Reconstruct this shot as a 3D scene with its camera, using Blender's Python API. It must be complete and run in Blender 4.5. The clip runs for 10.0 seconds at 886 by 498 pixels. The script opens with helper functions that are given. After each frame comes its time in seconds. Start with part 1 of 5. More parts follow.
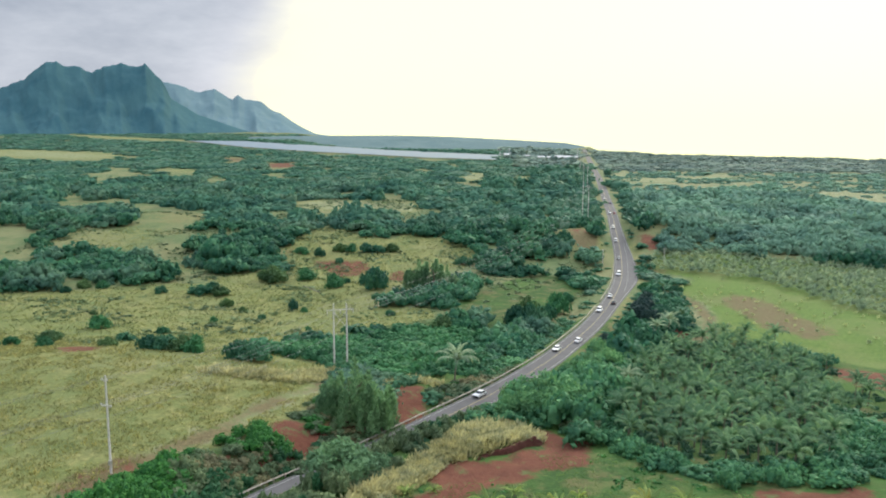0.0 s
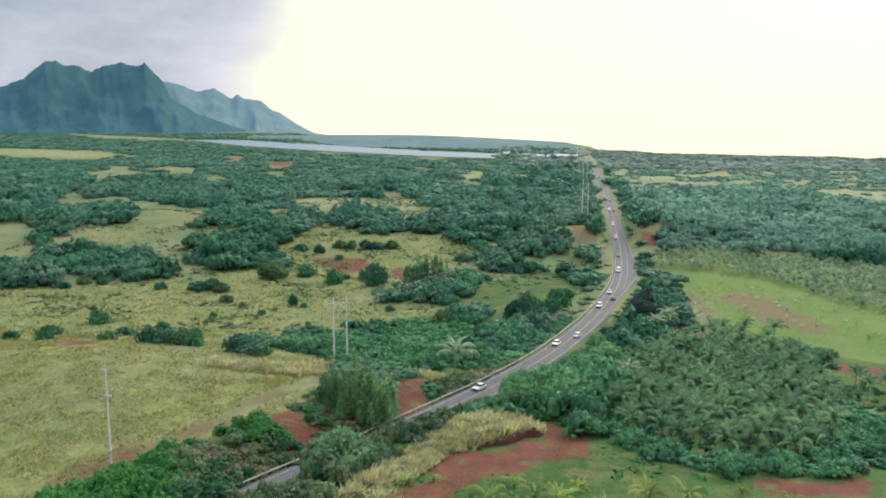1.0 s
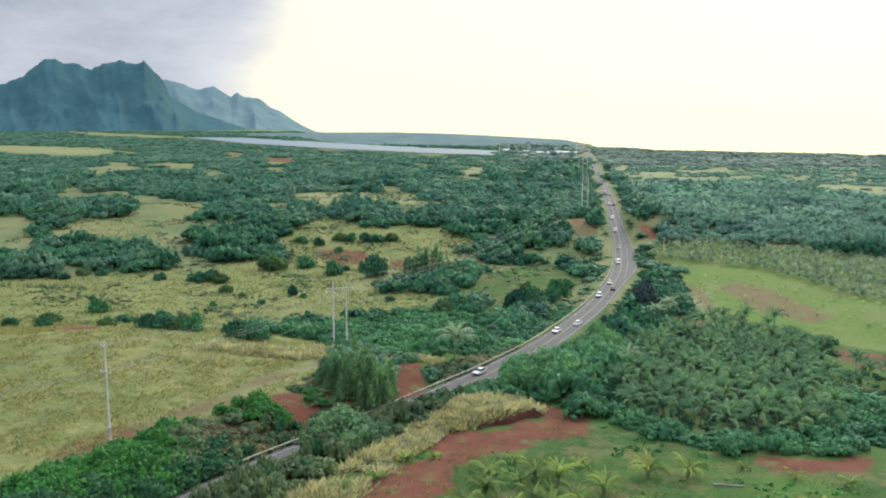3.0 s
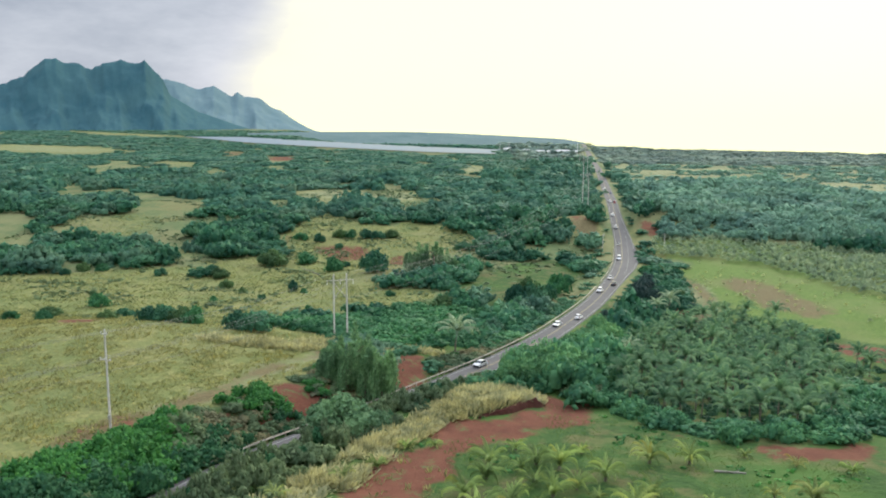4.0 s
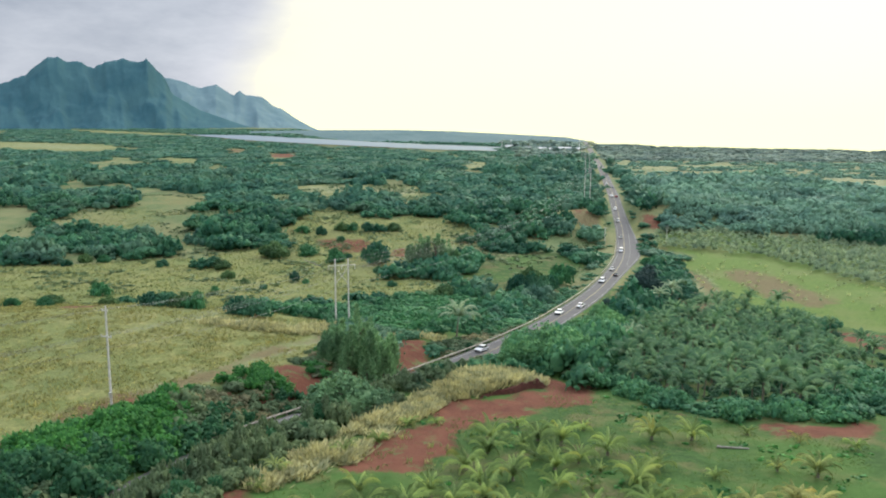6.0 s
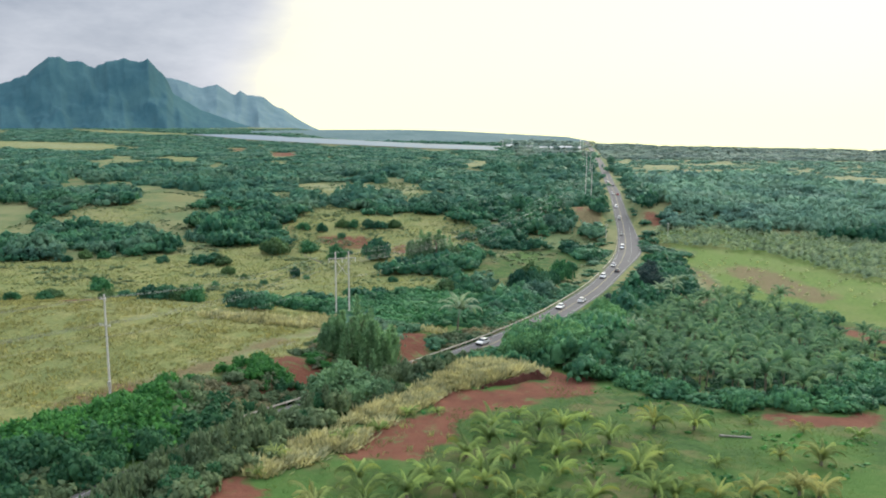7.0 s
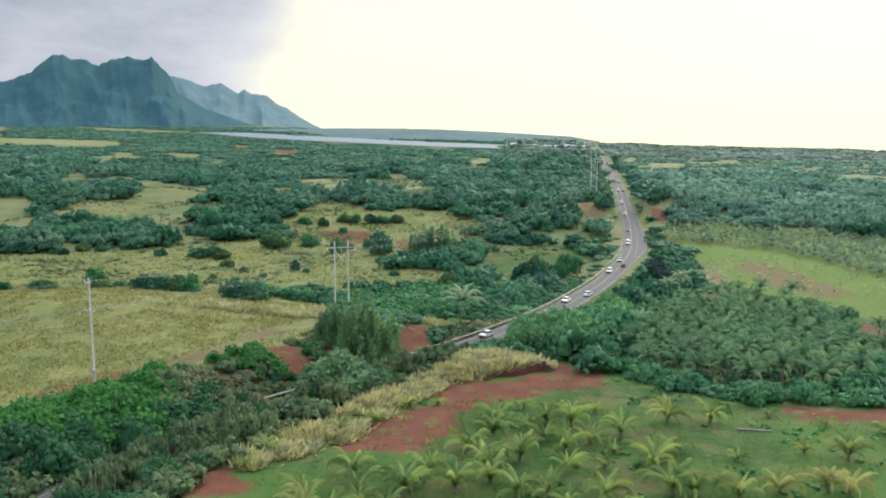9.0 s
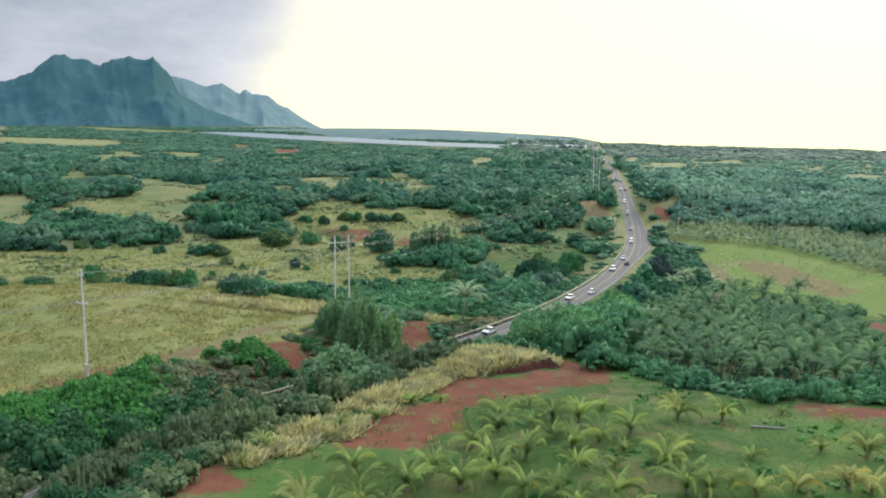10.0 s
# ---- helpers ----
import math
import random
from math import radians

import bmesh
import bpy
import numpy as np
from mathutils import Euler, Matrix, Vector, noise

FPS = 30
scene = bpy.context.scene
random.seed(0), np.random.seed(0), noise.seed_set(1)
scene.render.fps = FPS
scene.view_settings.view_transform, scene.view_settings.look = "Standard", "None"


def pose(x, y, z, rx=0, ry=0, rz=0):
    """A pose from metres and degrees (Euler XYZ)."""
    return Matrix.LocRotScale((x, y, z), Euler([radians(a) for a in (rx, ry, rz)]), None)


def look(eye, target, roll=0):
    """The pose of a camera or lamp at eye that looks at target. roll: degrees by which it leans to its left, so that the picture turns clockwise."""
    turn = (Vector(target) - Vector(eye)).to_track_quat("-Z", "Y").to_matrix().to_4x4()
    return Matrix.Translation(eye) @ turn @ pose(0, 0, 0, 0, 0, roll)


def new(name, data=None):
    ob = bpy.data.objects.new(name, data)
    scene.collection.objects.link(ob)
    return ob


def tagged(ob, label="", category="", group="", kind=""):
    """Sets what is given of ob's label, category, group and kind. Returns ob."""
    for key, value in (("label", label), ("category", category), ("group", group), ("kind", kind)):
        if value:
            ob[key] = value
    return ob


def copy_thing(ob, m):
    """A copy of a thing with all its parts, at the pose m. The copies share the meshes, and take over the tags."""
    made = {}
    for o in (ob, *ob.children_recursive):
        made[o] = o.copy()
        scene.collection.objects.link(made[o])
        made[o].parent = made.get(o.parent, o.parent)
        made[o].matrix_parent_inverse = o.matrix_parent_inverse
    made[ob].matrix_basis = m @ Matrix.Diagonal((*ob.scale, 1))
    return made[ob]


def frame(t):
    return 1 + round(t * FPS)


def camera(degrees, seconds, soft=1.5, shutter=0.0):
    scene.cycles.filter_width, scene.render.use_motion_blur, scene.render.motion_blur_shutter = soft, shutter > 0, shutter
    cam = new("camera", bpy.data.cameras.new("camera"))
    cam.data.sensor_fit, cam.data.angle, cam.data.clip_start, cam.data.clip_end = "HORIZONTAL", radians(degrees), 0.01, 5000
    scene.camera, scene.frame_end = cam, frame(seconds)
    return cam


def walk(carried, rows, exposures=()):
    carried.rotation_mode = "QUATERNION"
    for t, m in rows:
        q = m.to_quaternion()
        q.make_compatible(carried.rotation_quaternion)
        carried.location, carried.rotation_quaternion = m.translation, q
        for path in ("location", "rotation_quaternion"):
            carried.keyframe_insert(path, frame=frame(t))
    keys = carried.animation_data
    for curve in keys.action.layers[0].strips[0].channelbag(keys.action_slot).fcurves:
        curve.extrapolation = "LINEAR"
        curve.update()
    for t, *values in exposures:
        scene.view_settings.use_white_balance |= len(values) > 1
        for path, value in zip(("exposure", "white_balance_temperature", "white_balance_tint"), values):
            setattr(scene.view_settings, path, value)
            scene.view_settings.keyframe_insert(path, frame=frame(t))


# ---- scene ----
cam = camera(58.0, 10.0, soft=1.95)
PATH = [
    (0, (-1.292, 6.608, 63.422), (-1.375, 8.58, 63.1), 0.4),
    (0.5, (-1.286, 6.408, 62.716), (-1.369, 8.38, 62.393), 0.4),
    (1, (-1.304, 6.291, 61.88), (-1.386, 8.263, 61.557), 0.4),
    (1.5, (-1.346, 6.245, 60.997), (-1.427, 8.217, 60.673), 0.4),
    (2, (-1.368, 6.22, 60.134), (-1.449, 8.192, 59.81), 0.4),
    (2.5, (-1.335, 6.152, 59.298), (-1.416, 8.124, 58.972), 0.4),
    (4, (-1.398, 6.012, 56.36), (-1.48, 7.984, 56.034), 0.4),
    (4.5, (-1.347, 5.945, 55.52), (-1.43, 7.916, 55.194), 0.4),
    (5, (-1.362, 5.842, 54.644), (-1.445, 7.813, 54.317), 0.4),
    (5.5, (-1.344, 5.783, 53.769), (-1.429, 7.755, 53.441), 0.4),
    (7, (-1.286, 6.26, 50.875), (-1.375, 8.231, 50.548), 0.4),
    (7.5, (-1.273, 6.678, 50.051), (-1.364, 8.649, 49.721), 0.5),
    (8, (-1.267, 7.607, 49.103), (-1.359, 9.576, 48.767), 0.5),
    (8.5, (-1.288, 9.464, 48.147), (-1.383, 11.434, 47.813), 0.5),
    (9, (-1.379, 12.124, 47.302), (-1.476, 14.095, 46.975), 0.6),
    (9.5, (-1.514, 14.266, 46.387), (-1.612, 16.238, 46.069), 0.8),
    (10, (-1.868, 15.269, 45.438), (-1.967, 17.24, 45.113), 0.7),
]
walk(cam, [(t, look(eye, target, roll)) for t, eye, target, roll in PATH])

# ---- world and sun ----
SUN_DIR = Vector((0.42, 0.80, 0.42)).normalized()
world = bpy.data.worlds.new("overcast_sky")
scene.world = world
world.use_nodes = True
wn, wl = world.node_tree.nodes, world.node_tree.links
wn.clear()


def wnode(kind, **values):
    n = wn.new(kind)
    for key, value in values.items():
        n.inputs[key].default_value = value
    return n


w_out, w_bg, w_co = wn.new("ShaderNodeOutputWorld"), wn.new("ShaderNodeBackground"), wn.new("ShaderNodeTexCoord")
sky = wn.new("ShaderNodeTexSky")
sky.sky_type, sky.sun_disc = "NISHITA", False
sky.sun_elevation, sky.sun_rotation = math.asin(SUN_DIR.z), math.atan2(SUN_DIR.x, SUN_DIR.y)
sky.air_density, sky.dust_density = 1.0, 3.0
# thin cloud in front of the sun glows widely; the heavier bank over the mountains is grey
w_dot = wn.new("ShaderNodeVectorMath")
w_dot.operation = "DOT_PRODUCT"
w_dot.inputs[1].default_value = Vector((0.50, 0.86, -0.22)).normalized()
w_map = wn.new("ShaderNodeMapping")
w_map.inputs["Scale"].default_value = (2.2, 2.2, 6.5)
w_noise = wnode("ShaderNodeTexNoise", Scale=1.6, Detail=5.0, Roughness=0.55)
w_edge = wnode("ShaderNodeMath")
w_edge.operation = "MULTIPLY_ADD"
w_edge.inputs[1].default_value = 0.10
w_range = wnode("ShaderNodeMapRange")
w_range.interpolation_type = "SMOOTHSTEP"
w_range.inputs["From Min"].default_value, w_range.inputs["From Max"].default_value = 0.640, 0.775
w_cloud = wnode("ShaderNodeTexNoise", Scale=2.6, Detail=6.0, Roughness=0.6)
w_grey = wn.new("ShaderNodeValToRGB")
w_grey.color_ramp.elements[0].position, w_grey.color_ramp.elements[0].color = 0.3, (0.36, 0.41, 0.50, 1)
w_grey.color_ramp.elements[1].position, w_grey.color_ramp.elements[1].color = 0.7, (0.64, 0.68, 0.76, 1)
w_mix = wn.new("ShaderNodeMix")
w_mix.data_type = "RGBA"
w_glow = wn.new("ShaderNodeValToRGB")
w_glow.color_ramp.elements[0].position, w_glow.color_ramp.elements[0].color = 0.25, (0.86, 0.86, 0.92, 1)
w_glow.color_ramp.elements[1].position, w_glow.color_ramp.elements[1].color = 1.0, (1.42, 1.40, 0.855, 1)
w_glow.color_ramp.elements.new(0.7).color = (1.10, 1.07, 0.90, 1)
w_add = wn.new("ShaderNodeMix")
w_add.data_type, w_add.blend_type = "RGBA", "ADD"
w_add.inputs["Factor"].default_value = 0.006
wl.new(w_co.outputs["Generated"], w_dot.inputs[0])
wl.new(w_co.outputs["Generated"], w_map.inputs["Vector"])
wl.new(w_map.outputs["Vector"], w_noise.inputs["Vector"])
wl.new(w_map.outputs["Vector"], w_cloud.inputs["Vector"])
wl.new(w_noise.outputs["Fac"], w_edge.inputs[0])
wl.new(w_dot.outputs["Value"], w_edge.inputs[2])
wl.new(w_edge.outputs["Value"], w_range.inputs["Value"])
wl.new(w_cloud.outputs["Fac"], w_grey.inputs["Fac"])
wl.new(w_grey.outputs["Color"], w_mix.inputs["A"])
wl.new(w_range.outputs["Result"], w_mix.inputs["Factor"])
wl.new(w_range.outputs["Result"], w_glow.inputs["Fac"])
wl.new(w_glow.outputs["Color"], w_mix.inputs["B"])
wl.new(w_mix.outputs["Result"], w_add.inputs["A"])
wl.new(sky.outputs["Color"], w_add.inputs["B"])
# an overcast sky grows brighter towards the zenith
w_sep, w_high = wn.new("ShaderNodeSeparateXYZ"), wn.new("ShaderNodeMapRange")
w_high.interpolation_type = "SMOOTHSTEP"
for key, value in (("From Min", 0.22), ("From Max", 0.75), ("To Min", 1.0), ("To Max", 3.9)):
    w_high.inputs[key].default_value = value
wl.new(w_co.outputs["Generated"], w_sep.inputs["Vector"])
wl.new(w_sep.outputs["Z"], w_high.inputs["Value"])
wl.new(w_high.outputs["Result"], w_bg.inputs["Strength"])
wl.new(w_add.outputs["Result"], w_bg.inputs["Color"])
wl.new(w_bg.outputs["Background"], w_out.inputs["Surface"])

sun = new("sun", bpy.data.lights.new("sun", "SUN"))
sun.data.energy, sun.data.angle, sun.data.color = 2.65, radians(24), (1.0, 0.95, 0.85)
sun.matrix_world = look((0, 0, 300), Vector((0, 0, 300)) - SUN_DIR)

# ---- materials ----


class Mat:
    """A node material under construction."""

    def __init__(self, name, roughness=0.7, specular=0.3, metallic=0.0):
        self.m = bpy.data.materials.new(name)
        self.m.use_nodes = True
        self.t = self.m.node_tree
        self.b = self.t.nodes["Principled BSDF"]
        self.b.inputs["Roughness"].default_value = roughness
        self.b.inputs["Specular IOR Level"].default_value = specular
        self.b.inputs["Metallic"].default_value = metallic
        self.pos = self.t.nodes.new("ShaderNodeNewGeometry").outputs["Position"]

    def link(self, a, b):
        self.t.links.new(a, b)

    def noise(self, scale, detail=4.0, rough=0.6, stretch=None):
        n = self.t.nodes.new("ShaderNodeTexNoise")
        n.inputs["Scale"].default_value, n.inputs["Detail"].default_value, n.inputs["Roughness"].default_value = scale, detail, rough
        src = self.pos
        if stretch:
            mp = self.t.nodes.new("ShaderNodeMapping")
            mp.inputs["Scale"].default_value = stretch
            self.link(src, mp.inputs["Vector"])
            src = mp.outputs["Vector"]
        self.link(src, n.inputs["Vector"])
        return n.outputs["Fac"]

    def ramp(self, fac, stops):
        r = self.t.nodes.new("ShaderNodeValToRGB").color_ramp
        node = self.t.nodes[-1]
        while len(r.elements) < len(stops):
            r.elements.new(0.5)
        for e, (p, c) in zip(r.elements, stops):
            e.position, e.color = p, (*c, 1) if len(c) == 3 else c
        self.link(fac, node.inputs["Fac"])
        return node.outputs["Color"]

    def mix(self, fac, a, b, blend="MIX"):
        n = self.t.nodes.new("ShaderNodeMix")
        n.data_type, n.blend_type = "RGBA", blend
        for v, s in ((fac, "Factor"), (a, "A"), (b, "B")):
            if isinstance(v, (int, float)):
                n.inputs[s].default_value = v
            elif isinstance(v, tuple):
                n.inputs[s].default_value = (*v, 1)
            else:
                self.link(v, n.inputs[s])
        return n.outputs["Result"]

    def math(self, op, a, b=0.0):
        n = self.t.nodes.new("ShaderNodeMath")
        n.operation = op
        n.use_clamp = op == "MULTIPLY_ADD"
        for v, i in ((a, 0), (b, 1)):
            if isinstance(v, (int, float)):
                n.inputs[i].default_value = v
            else:
                self.link(v, n.inputs[i])
        return n.outputs["Value"]

    def attr(self, name):
        n = self.t.nodes.new("ShaderNodeAttribute")
        n.attribute_name = name
        return n.outputs["Fac"]

    def island(self):
        return self.t.nodes.new("ShaderNodeNewGeometry").outputs["Random Per Island"]

    def per_object(self):
        return self.t.nodes.new("ShaderNodeObjectInfo").outputs["Random"]

    def color(self, c):
        if isinstance(c, tuple):
            self.b.inputs["Base Color"].default_value = (*c, 1)
        else:
            self.link(c, self.b.inputs["Base Color"])
        return self

    def bump(self, fac, strength=0.5, distance=0.1):
        n = self.t.nodes.new("ShaderNodeBump")
        n.inputs["Strength"].default_value, n.inputs["Distance"].default_value = strength, distance
        self.link(fac, n.inputs["Height"])
        self.link(n.outputs["Normal"], self.b.inputs["Normal"])
        return self

    def done(self):
        return self.m


def leaf_material(name, dark, light, dry=None, rough=0.6, patch=0.06, swing=1.0, single=False):
    k = Mat(name, rough, 0.12)
    tone = k.mix(k.ramp(k.island(), [(0.0, (0.12, 0.12, 0.12)), (1.0, (0.88, 0.88, 0.88))]), dark, light)
    patchy = k.ramp(k.noise(patch, 3.0), [(0.35, (1 - 0.38 * swing, 1 - 0.32 * swing, 1 - 0.28 * swing)), (0.65, (1 + 0.25 * swing, 1 + 0.2 * swing, 1 + 0.05 * swing))])
    tone = k.mix(1.0, tone, patchy, "MULTIPLY")
    if dry:
        tone = k.mix(k.ramp(k.noise(0.035, 2.0), [(0.5, (0, 0, 0)), (0.68, (0.75, 0.75, 0.75))]), tone, dry)
    if single:
        tone = k.mix(1.0, tone, k.ramp(k.per_object(), [(0.0, (0.45, 0.50, 0.45)), (0.6, (1.0, 1.0, 1.0)), (0.9, (1.45, 1.35, 1.25)), (1.0, (1.3, 0.95, 0.6))]), "MULTIPLY")
    k.color(tone).bump(k.noise(1.8, 4.0, 0.7), 0.7, 0.5)
    thin, both = k.t.nodes.new("ShaderNodeBsdfTranslucent"), k.t.nodes.new("ShaderNodeMixShader")
    k.link(tone, thin.inputs["Color"])
    both.inputs["Fac"].default_value = 0.36
    k.link(k.b.outputs["BSDF"], both.inputs[1])
    k.link(thin.outputs["BSDF"], both.inputs[2])
    k.link(both.outputs["Shader"], k.t.nodes["Material Output"].inputs["Surface"])
    return k.done()


def plain_material(name, a, b, scale=2.0, rough=0.7, bump=0.0, metallic=0.0, spec=0.3):
    k = Mat(name, rough, spec, metallic)
    n = k.noise(scale, 5.0)
    k.color(k.mix(k.ramp(n, [(0.3, (0, 0, 0)), (0.7, (1, 1, 1))]), a, b))
    if bump:
        k.bump(n, bump, 0.05)
    return k.done()


# Haze of distance is put into the leaf colours of these three materials
M_FARWOODS = leaf_material("hazed_plain_leaf", (0.030, 0.116, 0.088), (0.088, 0.208, 0.134), (0.096, 0.194, 0.114), 0.8, 0.02)
M_COASTWOODS = leaf_material("hazed_coast_leaf", (0.104, 0.224, 0.166), (0.170, 0.308, 0.222), (0.182, 0.292, 0.196), 0.8, 0.02)
M_HORIZON = leaf_material("hazed_horizon_leaf", (0.115, 0.190, 0.160), (0.200, 0.280, 0.235), (0.225, 0.270, 0.205), 0.8, 0.012)
M_ROADTREE = leaf_material("roadside_leaf", (0.068, 0.210, 0.104), (0.205, 0.400, 0.168))
M_DARKWOODS = leaf_material("dark_woods_leaf", (0.017, 0.086, 0.060), (0.066, 0.186, 0.096))
M_PALEWOODS = leaf_material("pale_woods_leaf", (0.046, 0.130, 0.092), (0.112, 0.232, 0.144), (0.112, 0.208, 0.122))
M_WOODS = leaf_material("woods_leaf", (0.022, 0.110, 0.070), (0.082, 0.230, 0.114), (0.088, 0.198, 0.102))
M_SHRUB = leaf_material("shrub_leaf", (0.046, 0.108, 0.044), (0.118, 0.208, 0.082))
# Brighter copy of the woods leaf, with light and haze in its colour
M_LITWOODS = leaf_material("lit_woods_leaf", (0.036, 0.142, 0.078), (0.116, 0.285, 0.124))
M_LUSH = leaf_material("lush_leaf", (0.022, 0.114, 0.036), (0.088, 0.275, 0.060))
M_SCRUB = leaf_material("scrub_leaf", (0.072, 0.126, 0.062), (0.165, 0.225, 0.115))
M_DRYBUSH = leaf_material("dry_bush_leaf", (0.130, 0.130, 0.068), (0.270, 0.255, 0.140))
# Darker leaf with the shade of the lower shrubs put into its colour
M_SHADEBUSH = leaf_material("shaded_bush_leaf", (0.018, 0.082, 0.044), (0.060, 0.168, 0.070))
# Undergrowth darkened in colour to give the shade of gaps between palms
M_UNDER = leaf_material("shaded_undergrowth_leaf", (0.018, 0.068, 0.044), (0.056, 0.140, 0.070))
M_BROAD = leaf_material("broad_leaf", (0.024, 0.112, 0.054), (0.076, 0.228, 0.092))
M_NEEDLE = leaf_material("needle_leaf", (0.080, 0.186, 0.092), (0.225, 0.385, 0.190))
M_PALEBUSH = leaf_material("pale_bush_leaf", (0.086, 0.188, 0.096), (0.200, 0.345, 0.172))
M_PURPLE = leaf_material("dark_leaf", (0.020, 0.052, 0.048), (0.062, 0.112, 0.098))
M_STRAW = leaf_material("straw_blade", (0.125, 0.144, 0.048), (0.375, 0.345, 0.132), None, 0.6, 0.6, 1.2)
M_TALLGRASS = leaf_material("tall_grass_blade", (0.250, 0.250, 0.118), (0.540, 0.505, 0.265), None, 0.6, 0.4)
M_TUFT = leaf_material("tuft_blade", (0.134, 0.170, 0.064), (0.300, 0.312, 0.132), None, 0.6, 0.25, 1.5)
M_GREENTUFT = leaf_material("green_tuft_blade", (0.078, 0.142, 0.034), (0.165, 0.245, 0.070), None, 0.6, 0.3)
M_FROND = leaf_material("palm_frond", (0.110, 0.195, 0.056), (0.350, 0.460, 0.165), (0.450, 0.420, 0.170), 0.55, 0.2, single=True)
M_SEEDLING = leaf_material("seedling_frond", (0.300, 0.360, 0.170), (0.560, 0.600, 0.320), None, 0.55, 0.1)
M_NURSERY = leaf_material("nursery_frond", (0.155, 0.245, 0.145), (0.370, 0.450, 0.290), None, 0.55, 0.1)
M_FROND2 = leaf_material("grove_frond", (0.040, 0.125, 0.064), (0.270, 0.410, 0.205), None, 0.55, 0.1)
M_BARK = plain_material("bark", (0.10, 0.08, 0.06), (0.22, 0.18, 0.14), 3.0, 0.9, 0.6)
M_PALMBARK = plain_material("palm_bark", (0.10, 0.09, 0.065), (0.21, 0.185, 0.13), 4.0, 0.85, 0.6)
M_POLE = plain_material("weathered_pole", (0.40, 0.38, 0.34), (0.62, 0.59, 0.53), 2.5, 0.85, 0.3)
M_STEEL = plain_material("galvanised_steel", (0.42, 0.42, 0.40), (0.58, 0.58, 0.55), 3.0, 0.45, 0.1, 0.7)
M_RAIL = plain_material("rail_beam", (0.20, 0.18, 0.15), (0.36, 0.33, 0.28), 0.8, 0.6, 0.1, 0.2)
M_WIRE = plain_material("wire", (0.10, 0.11, 0.11), (0.18, 0.19, 0.19), 1.0, 0.5, 0, 0.5)
M_WHITE = plain_material("white_paint_line", (0.16, 0.16, 0.155), (0.28, 0.28, 0.27), 1.2, 0.7)
M_YELLOW = plain_material("yellow_paint_line", (0.13, 0.105, 0.05), (0.20, 0.16, 0.07), 1.2, 0.6)
M_GLASS = Mat("car_glass", 0.08, 0.6).color((0.02, 0.025, 0.03)).done()
M_RUBBER = Mat("tyre_rubber", 0.85, 0.2).color((0.02, 0.02, 0.02)).done()
M_LAMP = Mat("lamp_lens", 0.15, 0.6).color((0.75, 0.74, 0.70)).done()
M_TAIL = Mat("tail_lens", 0.2, 0.5).color((0.35, 0.02, 0.02)).done()
M_TRIM = Mat("dark_trim", 0.5, 0.3).color((0.03, 0.03, 0.03)).done()
M_HOUSE = plain_material("house_wall", (0.40, 0.39, 0.36), (0.55, 0.53, 0.50), 0.3, 0.8)
M_ROOF = plain_material("house_roof", (0.38, 0.38, 0.37), (0.55, 0.55, 0.53), 0.2, 0.6)
# Red earth with the shade on the cut's face put into its colour
M_SCARP = plain_material("shaded_earth", (0.040, 0.012, 0.008), (0.085, 0.028, 0.018), 1.5, 0.95, 0.8)
M_LOG = plain_material("bleached_wood", (0.17, 0.155, 0.125), (0.28, 0.26, 0.22), 2.0, 0.85, 0.4)


def asphalt():
    k = Mat("asphalt", 0.85, 0.25)
    fine = k.noise(6.0, 6.0)
    wear = k.noise(0.25, 4.0, 0.6)
    base = k.mix(fine, (0.046, 0.045, 0.047), (0.075, 0.073, 0.075))
    return k.color(k.mix(k.ramp(wear, [(0.35, (0, 0, 0)), (0.7, (0.6, 0.6, 0.6))]), base, (0.096, 0.092, 0.091))).bump(fine, 0.3, 0.02).done()


